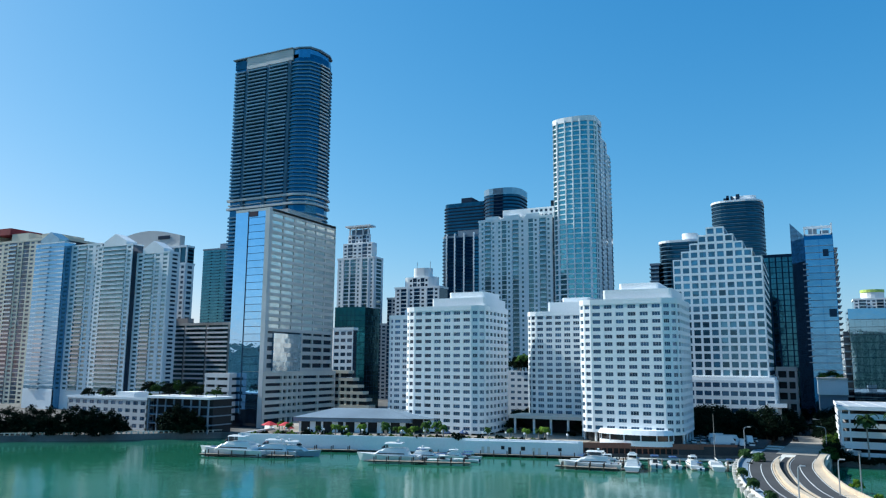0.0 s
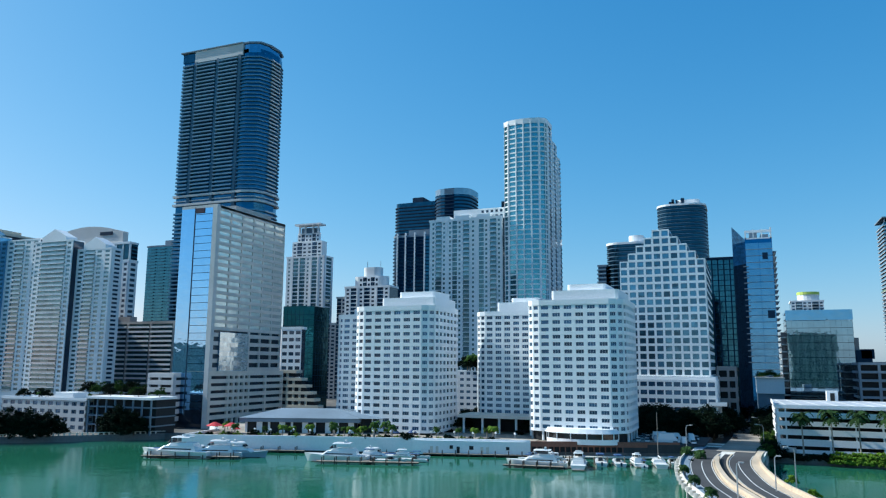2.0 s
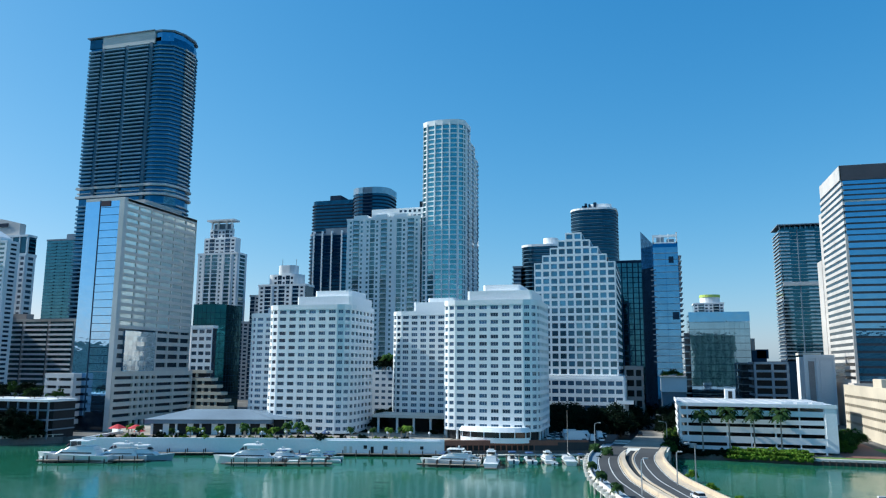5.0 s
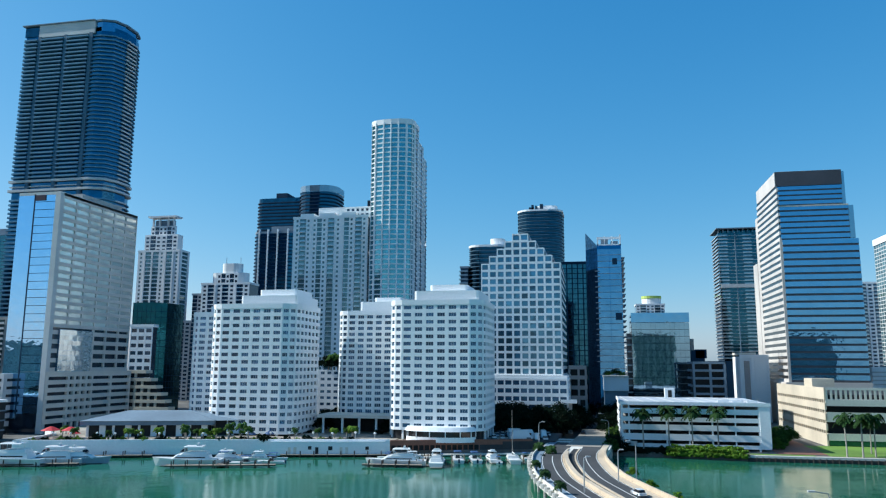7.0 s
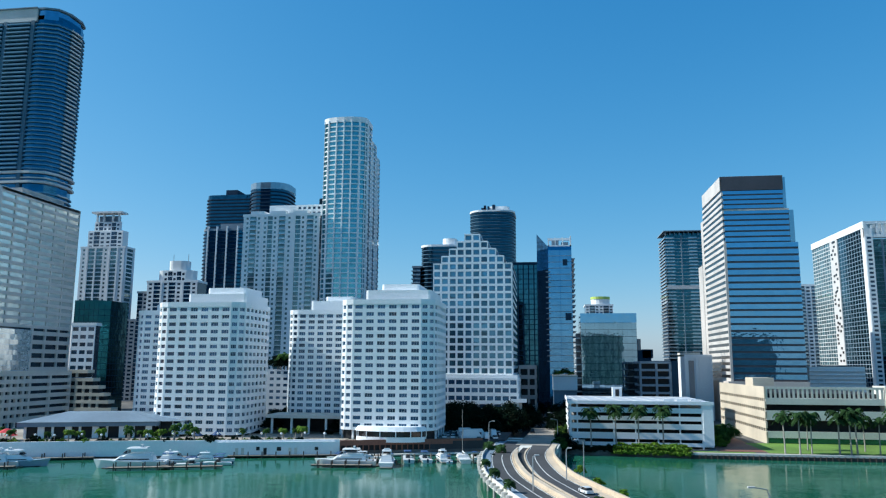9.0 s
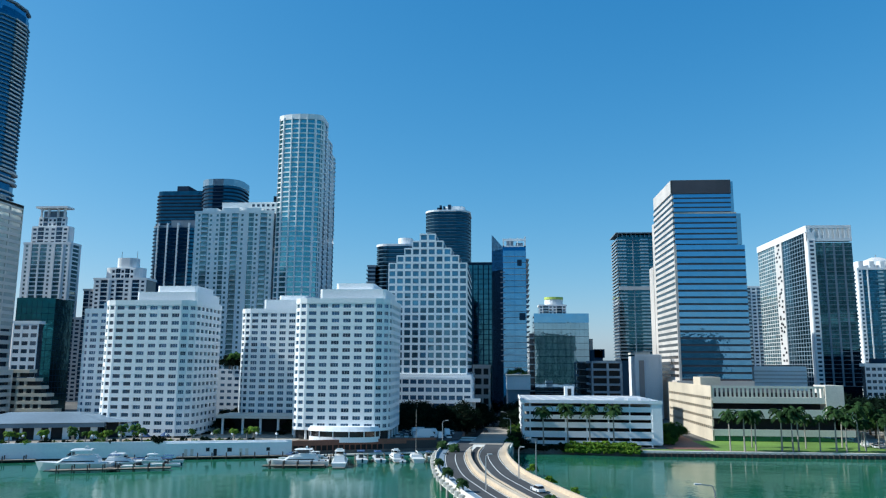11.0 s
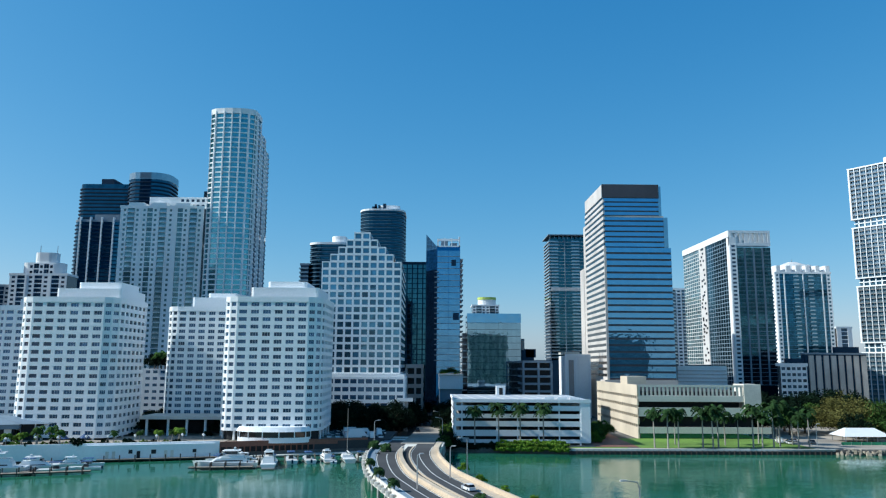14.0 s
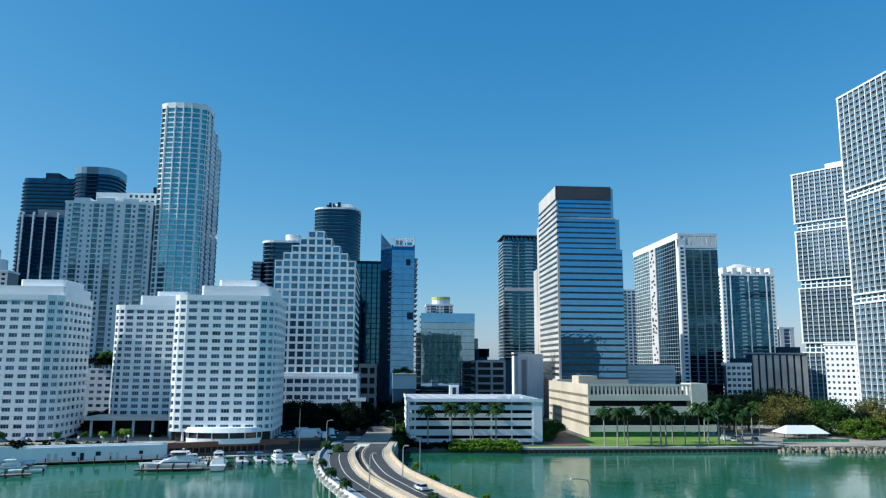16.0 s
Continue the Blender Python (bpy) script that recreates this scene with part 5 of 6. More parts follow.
def ribbon(o0, o1, z0, z1, y_from, y_to, every=1, keep=None):
    """A solid strip along the bridge's line between two offsets to the right of it (towards +x)."""
    bmr = bmesh.new()
    rows = []
    for i, c in enumerate(LINE):
        if not y_from >= c.y >= y_to:
            continue
        tng = (LINE[min(i + 1, len(LINE) - 1)] - LINE[max(i - 1, 0)]).normalized()
        side = Vector((-tng.y, tng.x))
        a, b = c + side * o0, c + side * o1
        rows.append([bmr.verts.new(v) for v in ((a.x, a.y, z0), (b.x, b.y, z0), (b.x, b.y, z1), (a.x, a.y, z1))])
    for r, s in zip(rows, rows[1:]):
        for k in range(4):
            bmr.faces.new((r[k], r[(k + 1) % 4], s[(k + 1) % 4], s[k]))
    bmr.faces.new(rows[0]), bmr.faces.new(rows[-1][::-1])
    bmesh.ops.recalc_face_normals(bmr, faces=bmr.faces[:])
    return bmr

DZ = 4.0
bridge = thing("bridge", "curved concrete road bridge with two carriageways and a tan median", "bridge")
part("deck", ribbon(-12, 10.9, DZ - 1.4, DZ - 0.05, 284, 15), PALE, bridge)
part("carriageway", ribbon(-8.9, -2.6, DZ - 0.05, DZ, 284, 15), ASPHALT, bridge, "grey asphalt carriageway")
part("carriageway", ribbon(1.6, 8.0, DZ - 0.05, DZ, 284, 15), ASPHALT, bridge, "grey asphalt carriageway")
CURB = surface("tan_concrete", (0.62, 0.5, 0.36), grain=0.15, stain=0.12)
part("median_kerb", ribbon(-2.6, -2.2, DZ - 0.05, DZ + 0.2, 262, 15), CURB, bridge)
part("median_kerb", ribbon(1.1, 1.6, DZ - 0.05, DZ + 0.25, 262, 15), CURB, bridge)
part("median_wall", ribbon(-2.0, -0.8, DZ - 0.05, DZ + 0.95, 248, 15), CURB, bridge, "broad tan median wall")
part("median_bed", ribbon(-0.8, 1.1, DZ - 0.05, DZ + 0.02, 262, 15), SHADE, bridge)
part("walk", ribbon(8.0, 10.2, DZ - 0.04, DZ + 0.15, 284, 15), CURB, bridge, "tan pavement")
part("walk", ribbon(-11.4, -8.9, DZ - 0.04, DZ + 0.15, 284, 15), GREY, bridge)
part("parapet", ribbon(10.2, 10.7, DZ - 0.3, DZ + 1.15, 262, 15), CURB, bridge, "pale concrete parapet")
part("parapet", ribbon(-11.7, -11.4, DZ - 0.3, DZ + 0.9, 262, 15), PALE, bridge)
for o in (-8.6, -5.6, -2.9, 1.9, 4.5, 7.7):
    solid = abs(o) in (8.6, 2.9, 1.9, 7.7)
    if solid:
        part("edge_line", ribbon(o - 0.09, o + 0.09, DZ, DZ + 0.012, 262, 15), PAINT, bridge)
    else:
        part("lane_line", ribbon(o - 0.1, o + 0.1, DZ, DZ + 0.012, 240, 15), PAINT, bridge)
for i in range(0, len(LINE)):
    c = LINE[i]
    if 40 < c.y < 250 and i % 3 == 0:
        tng = (LINE[i + 1] - LINE[i - 1]).normalized()
        side = Vector((-tng.y, tng.x))
        a = c - side * 12.3
        part("planter", prism([(a.x + 0.75 * math.cos(k * math.pi / 4), a.y + 0.75 * math.sin(k * math.pi / 4)) for k in range(8)], DZ - 0.7, DZ + 0.35), CONCRETE, bridge, "pale rounded planter")
        if i % 6 == 0:
            for o in (-11, -4, 4, 11):
                q = c + side * o
                part("stilt", prism([(q.x + 0.4 * math.cos(k * math.pi / 3), q.y + 0.4 * math.sin(k * math.pi / 3)) for k in range(6)], -3, DZ - 1.3), CONCRETE, bridge)
tagged(part("road", ribbon(-8.5, 7.0, GZ - 0.1, GZ + 0.12, 700, 284), ASPHALT, None), "city street running inland from the bridge", "road", kind="structure")
tagged(part("bridge_ramp", ribbon(-12.5, 10.9, -0.5, DZ - 0.06, 300, 270), PALE, None), "pale concrete bridge ramp at the shore", "road", kind="structure")
# tan strip laid over the road in place of a sunlit patch
tagged(part("crossing_plaza", ribbon(-4.5, 7.5, GZ - 0.1, DZ + 0.02, 345, 268), PAVING, None), "street surface at the bridge head, sunlight put into its tan", "road", kind="structure")
tagged(part("crosswalk", ribbon(-12, -4.8, GZ - 0.1, DZ + 0.015, 292, 284), PAVING, None), "pale crossing strip", "road", kind="structure")

tagged(part("car_deck", prism([(-42, 270.5), (-15, 280), (-14, 312), (-44, 312)], GZ - 0.1, 4.66), ASPHALT, None), "grey asphalt parking deck beside the marina", "parking", kind="structure")

t = thing("street_canopy", "pale street canopy on one broad column", "canopy")
part("column", boxes((-12.6, -10.6, 344, 347, GZ, 15.4)), PINKISH, t)
part("roof", boxes((-15.4, -8.4, 341, 350, 15.4, 16.6)), PINKISH, t)
part("sign_band", boxes((-15.5, -8.3, 340.8, 341, 15.2, 16.8)), WHITE, t)

# ---- lawn and quay ----
tagged(part("lawn", boxes((78, 143, 279.5, 315, GZ, GZ + 0.12)), GRASS, None), "bright green quay lawn", "lawn", kind="structure")
tagged(part("lawn_strip", boxes((52, 73, 278.2, 281.5, GZ, GZ + 0.12)), GRASS, None), "small green lawn beside the ramp", "lawn", kind="structure")
tagged(part("quay_walk", boxes((50, 150, 276.4, 279.4, GZ, GZ + 0.06)), PAVING, None), "pale quay walk", "pavement", kind="structure")
tagged(part("drive", prism([(62, 283), (79, 283), (79.5, 360), (64, 360)], GZ, GZ + 0.1), BRICK, None), "red-brown paved drive between the garages", "drive", kind="structure")
tagged(part("park_ground", prism([(134, 279), (250, 277), (262, 320), (170, 420), (134, 330)], GZ, GZ + 0.08), PAVING, None), "tan dusty waterfront park ground", "ground", kind="structure")

# ---- plants ----
def leaf_paint(name, color, rand=0.45):
    m = surface(name, color, rough=0.9, grain=0.2, scale=0.6, stain=0.25, stain_scale=0.2, bump=0.0, island=rand, rand=0.15)
    b = m.node_tree.nodes["Principled BSDF"]
    b.inputs["Specular IOR Level"].default_value = 0.06
    return m

# L_DARK is near black: shade on bank and street trees is put into it
L_DARK, L_MID, L_LIGHT, L_BROWN = (leaf_paint("shade_dark_leaves", (0.008, 0.019, 0.01)), leaf_paint("green_leaves", (0.05, 0.1, 0.022)), leaf_paint("bright_leaves", (0.11, 0.185, 0.025)), leaf_paint("brownish_leaves", (0.125, 0.12, 0.036)))
L_PALM = leaf_paint("palm_fronds", (0.03, 0.062, 0.02))


def crown_bmesh(rng, w, h, clumps, leaves, size):
    """Leaves in uneven clumps within a rough dome."""
    verts, faces = [], []
    for c in range(clumps):
        a, r = rng.uniform(0, 2 * math.pi), math.sqrt(rng.random()) * w
        top = h * (1 - (r / w) ** 2) ** 0.5 if r < w else 0
        cz = rng.uniform(0.1, 1.0) * max(top, h * 0.2)
        cs = rng.uniform(0.14, 0.3) * w
        cx, cy = r * math.cos(a), r * math.sin(a)
        for k in range(leaves):
            v = Vector((rng.gauss(0, 1), rng.gauss(0, 1), rng.gauss(0, 0.7)))
            v = v.normalized() * cs * rng.uniform(0.55, 1.05)
            o = Vector((cx, cy, cz)) + v
            x = Vector((rng.gauss(0, 1), rng.gauss(0, 1), rng.gauss(0, 0.6))).normalized() * size * rng.uniform(0.6, 1.3)
            y = v.cross(x)
            y = y.normalized() * size * 0.55 if y.length > 1e-6 else Vector((0, 0, size * 0.5))
            n = len(verts)
            verts += [o - x, o - y * 0.9, o + x, o + y]
            faces.append((n, n + 1, n + 2, n + 3))
    me = bpy.data.meshes.new("crown")
    me.from_pydata([tuple(v) for v in verts], [], faces)
    return me


def tube(bm, pts, radii, sides=6):
    """A tapered tube through points."""
    rings = []
    for i, p in enumerate(pts):
        t = (Vector(pts[min(i + 1, len(pts) - 1)]) - Vector(pts[max(i - 1, 0)])).normalized()
        u = t.cross(Vector((0.3, 1, 0.1))).normalized()
        v = t.cross(u)
        rings.append([bm.verts.new(Vector(p) + (u * math.cos(2 * math.pi * k / sides) + v * math.sin(2 * math.pi * k / sides)) * radii[i]) for k in range(sides)])
    for a, b in zip(rings, rings[1:]):
        for k in range(sides):
            bm.faces.new((a[k], a[(k + 1) % sides], b[(k + 1) % sides], b[k]))
    bm.faces.new(rings[-1])
    return bm


def make_tree(seed, label, w, h, trunk_h, leaf, clumps=48, leaves=90, size=0.32):
    rng = random.Random(seed)
    root = thing("tree", label, "tree", at=(0, -300, -60))
    bm = tube(bmesh.new(), [(0, 0, 0), (0.1, 0.1, trunk_h * 0.5), (0.2, 0, trunk_h)], [0.045 * w + 0.12, 0.035 * w + 0.1, 0.03 * w + 0.07])
    part("trunk", bm, BARK, root)
    for k in range(3 if trunk_h > 1.1 else 0):
        a = k * 2.09 + rng.random()
        bm = tube(bmesh.new(), [(0.2, 0, trunk_h * 0.85), (w * 0.3 * math.cos(a), w * 0.3 * math.sin(a), trunk_h + h * 0.2), (w * 0.65 * math.cos(a), w * 0.65 * math.sin(a), trunk_h + h * 0.5)], [0.12, 0.09, 0.04], 5)
        part("limb", bm, BARK, root)
    crown = mesh_part("crown", crown_bmesh(rng, w, h, clumps, leaves, size), leaf, root)
    crown.location.z = trunk_h * 0.75
    return root


def make_palm(seed, label, height, spread=4.3, fronds=26, leaf=None):
    rng = random.Random(seed)
    root = thing("palm_tree", label, "palm tree", at=(0, -300, -60))
    lean = rng.uniform(-0.5, 0.5)
    bm = tube(bmesh.new(), [(0, 0, 0), (0.1 * lean, 0, height * 0.3), (0.4 * lean, 0, height * 0.7), (lean, 0, height)], [0.34, 0.26, 0.24, 0.17], 7)
    part("trunk", bm, TRUNK, root, "smooth pale grey trunk")
    part("crownshaft", tube(bmesh.new(), [(lean, 0, height - 0.3), (lean, 0, height + 1.1)], [0.22, 0.13], 7), L_MID, root)
    for k in range(fronds):
        a = 2 * math.pi * k / fronds + rng.uniform(-0.2, 0.2)
        up = rng.uniform(-0.35, 2.0)
        L = spread * rng.uniform(0.85, 1.15)
        verts, faces = [], []
        prev = None
        steps = 7
        for s in range(steps + 1):
            u = s / steps
            r = L * u * (1 - 0.18 * u)
            z = height + 0.7 + L * (up * u * 0.9 - (0.55 + up * 0.55) * u * u)
            c = Vector((lean + r * math.cos(a), r * math.sin(a), z))
            wv = Vector((-math.sin(a), math.cos(a), 0)) * 1.0 * math.sin(math.pi * min(1, u * 0.9 + 0.1)) ** 0.7
            n = len(verts)
            verts += [c, c + wv - Vector((0, 0, 0.28 + 0.2 * u)), c - wv - Vector((0, 0, 0.28 + 0.2 * u))]
            if prev is not None:
                # leaflets: a strip each side with gaps
                mid = [tuple(Vector(verts[prev + j]) * 0.35 + Vector(verts[n + j]) * 0.65) for j in range(3)]
                m = len(verts)
                verts += [Vector(q) for q in mid]
                faces += [(prev, prev + 1, m + 1, m), (prev, m, m + 2, prev + 2), (m, n, m + 1), (m, m + 2, n)]
            prev = n
        me = bpy.data.meshes.new("frond")
        me.from_pydata([tuple(v) for v in verts], [], faces)
        mesh_part("frond", me, leaf or L_PALM, root)
    return root


def put(src, x, y, z=GZ, s=1.0, turn=0.0, label=""):
    ob = copy_thing(src, pose(x, y, z, 0, 0, turn))
    ob.scale = (s, s, s)
    if label:
        ob["label"] = label
    return ob


rng = random.Random(7)
def scatter(kinds, spots, s0=0.85, s1=1.15, z=GZ):
    for i, (x, y) in enumerate(spots):
        put(kinds[i % len(kinds)], x, y, z, rng.uniform(s0, s1), rng.uniform(0, 360))

palms = [make_palm(1, "royal palm with a smooth grey trunk on the quay", 12.4), make_palm(2, "royal palm with drooping dark fronds", 11.4, 4.6), make_palm(3, "slim royal palm beside the parking garage", 13.2, 4.4)]
small_palms = [make_palm(5, "short bushy palm on the terrace", 3.6, 2.3, 15, L_MID), make_palm(6, "low yellow-green palm by the wall", 2.4, 2.2, 14, L_LIGHT), make_palm(8, "low dark green palm on the bridge walk", 2.0, 2.2, 16)]
thick = make_tree(15, "dense bushy tree on the bay bank, leaves darkened for shade", 4.6, 7.5, 1.0, L_DARK, 60, 90)
trees = [make_tree(11, "dark green shade tree with dense crown, shade in its leaf colour", 5.5, 6.0, 3.0, L_DARK), make_tree(12, "broad dark green tree along the street, shade in its leaf colour", 6.5, 6.5, 3.4, L_DARK), make_tree(13, "mid-green shade tree with uneven crown", 5.5, 6.5, 3.0, L_MID)]
park = [make_tree(21, "wide brownish-green tree in the waterfront park", 9.5, 8.5, 3.0, L_BROWN, 80, 110, 0.3), make_tree(22, "broad green tree in the waterfront park", 8.5, 8.0, 2.6, L_MID, 75, 110, 0.3), make_tree(23, "bright green bushy tree on dusty ground", 5.0, 5.5, 1.2, L_LIGHT, 44, 90, 0.28)]
bushes = [make_tree(31, "bright green clipped waterside bush", 2.6, 2.6, 0.5, leaf_paint("lime_leaves", (0.15, 0.26, 0.03)), 26, 60, 0.32), make_tree(32, "dark low shrub beside the wall", 2.2, 2.0, 0.5, L_DARK, 24, 60, 0.3), make_tree(33, "flowering yellow-green shrub on the terrace", 1.6, 1.5, 0.4, L_LIGHT, 18, 45, 0.25)]

for x, y in ((16.5, 283), (25.5, 283.5), (33.6, 283.5), (42.4, 284)):
    put(palms[2 if x != 16.5 else 0], x, y, GZ, 1.0, 40 * x)
for i, (x, y) in enumerate(((83, 279.6), (87.4, 277.8), (92, 280), (94.6, 292), (101, 279.6), (104.2, 278), (107.5, 281.5), (113.4, 290), (115, 281.6), (120.2, 280.5), (123.4, 280), (128.4, 281.6), (136.5, 279), (131.5, 283), (135.5, 292), (141, 293), (129, 296), (144, 286), (138, 300))):
    put(palms[i % 3], x, y, GZ, (0.97, 1.05, 0.9, 0.8, 1.08)[i % 5], 67 * i)
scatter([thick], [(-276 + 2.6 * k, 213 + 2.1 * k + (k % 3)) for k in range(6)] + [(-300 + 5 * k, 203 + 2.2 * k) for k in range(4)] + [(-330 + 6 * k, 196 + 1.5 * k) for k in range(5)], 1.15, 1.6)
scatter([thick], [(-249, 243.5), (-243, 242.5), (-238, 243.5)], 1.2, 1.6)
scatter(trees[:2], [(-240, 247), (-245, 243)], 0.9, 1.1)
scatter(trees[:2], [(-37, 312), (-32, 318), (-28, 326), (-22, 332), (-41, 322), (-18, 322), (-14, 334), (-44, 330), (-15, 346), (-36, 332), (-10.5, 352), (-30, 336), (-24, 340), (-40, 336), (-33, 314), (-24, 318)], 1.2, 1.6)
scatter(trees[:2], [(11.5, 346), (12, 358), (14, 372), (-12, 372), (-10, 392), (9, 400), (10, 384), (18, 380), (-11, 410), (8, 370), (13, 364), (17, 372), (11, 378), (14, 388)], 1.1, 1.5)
scatter([park[2], trees[2]], [(7.0, 312), (7.2, 320), (7.6, 330), (6.8, 304)], 0.6, 0.85)
scatter(trees, [(5.8, 290), (7, 284), (4.8, 280)], 0.5, 0.7, 0.8)
scatter([bushes[0]], [(26 + 2.1 * k, 277.8 - 0.12 * k + rng.uniform(-0.7, 0.7)) for k in range(12)], 0.9, 1.2, 0.6)
scatter([bushes[0]], [(27 + 2.4 * k, 280.4) for k in range(10)], 0.9, 1.15, 1.2)
scatter([bushes[1]], [(9 + 2.2 * k, 280.5) for k in range(8)], 0.9, 1.3, 1.0)
scatter([park[0], park[1], trees[1], park[0], park[2]], [(185, 330), (196, 322), (206, 316), (190, 345), (214, 310), (222, 322), (206, 335), (180, 316), (228, 306), (200, 306), (236, 318)], 1.15, 1.6)
scatter(trees, [(150, 345), (142, 340), (156, 360), (148, 372), (165, 375), (140, 356), (180, 378), (135, 345), (195, 385), (210, 390), (222, 384), (160, 335), (172, 345), (166, 352)], 1.2, 1.6)
scatter(trees[:2], [(172, 396), (182, 404), (190, 398), (198, 408), (204, 400), (212, 410), (165, 402), (220, 402), (177, 412), (228, 412)], 1.7, 2.1)
scatter(trees[:2], [(6.5, 352), (7.5, 338), (-9, 362), (-9.5, 382), (8.5, 415), (-9.5, 430), (9, 430), (-20, 330), (-16, 326), (-26, 330)], 1.0, 1.4)
scatter([park[2], trees[2]], [(64, 300), (66, 306), (68, 312), (70, 318), (72, 326), (66.5, 330), (69, 340), (74, 322), (75, 332), (76, 345)], 0.6, 0.85)
scatter(small_palms[:2], [(-170, 240), (-163, 241), (-141, 249), (-135, 252), (-131, 254), (-127, 256), (-144, 246), (-88, 266), (-91, 268), (-160, 243), (-109, 262), (-138, 248), (-124, 255), (-203, 252), (-147, 252), (-133, 258), (-129, 259), (-139, 254), (-200, 256), (-196, 249), (-181, 236), (-155, 247), (-101, 264), (-95, 266)], 0.65, 1.2, TZ)
scatter([bushes[2], bushes[1]], [(-191 + 3.6 * k, 227.5 + 1.04 * k + rng.uniform(0, 5)) for k in range(30)], 0.7, 1.2, TZ)
scatter([bushes[1], trees[0]], [(-112, 284), (-109, 290), (-84, 286), (-80, 290), (-76, 284), (-111, 300)], 0.5, 0.9, TZ)
scatter([small_palms[2], bushes[1]], [(-14.6, 246), (-17, 240), (-19, 252), (-17.5, 258), (-20, 264)], 0.8, 1.2, 2.6)
scatter([small_palms[2]], [(-16, 205), (-12.4, 186), (-8.0, 170), (9.9, 150)], 0.7, 0.9, DZ)
scatter([bushes[0]], [(13.5, 203), (18, 186), (23.5, 172), (9.5, 224)], 0.55, 0.8, 1.2)
for x, y, s in ((-131, 355, 0.9), (-127.5, 354.6, 0.8), (-124, 356, 0.85)):
    put(trees[0], x, y, 29, s)
for x, y in ((-129, 353.6), (-125.5, 354)):
    put(small_palms[0], x, y, 29, 1.6)
scatter([trees[0], bushes[1]], [(-113, 306), (-111.5, 312), (-110.8, 318), (-112, 324)], 0.8, 1.1, TZ)
scatter([park[2], trees[2]], [(7, 400), (11, 402), (14, 401)], 0.35, 0.45, 26.8)
scatter([trees[0], small_palms[0]], [(-312, 250), (-305, 252), (-299, 251), (-275, 254), (-308, 255)], 0.4, 0.6, 15.4)
scatter([trees[0], small_palms[0], trees[2]], [(-262, 253), (-257, 254), (-250, 255), (-245, 252), (-240, 253), (-235, 254)], 0.35, 0.55, 17.2)
scatter([trees[0], trees[2]], [(-345 + 7.8 * k, 318) for k in range(12)], 0.7, 1.0, GZ + 12)
for src in [thick] + palms + small_palms + trees + park + bushes:
    for o in [*src.children_recursive, src]:
        bpy.data.objects.remove(o)

# ---- boats and docks ----
CANVAS = surface("blue_canvas", (0.03, 0.08, 0.2), grain=0.1)
HULLBLUE = surface("pale_blue_hull", (0.35, 0.45, 0.52), rough=0.3, grain=0.03, bump=0.0)
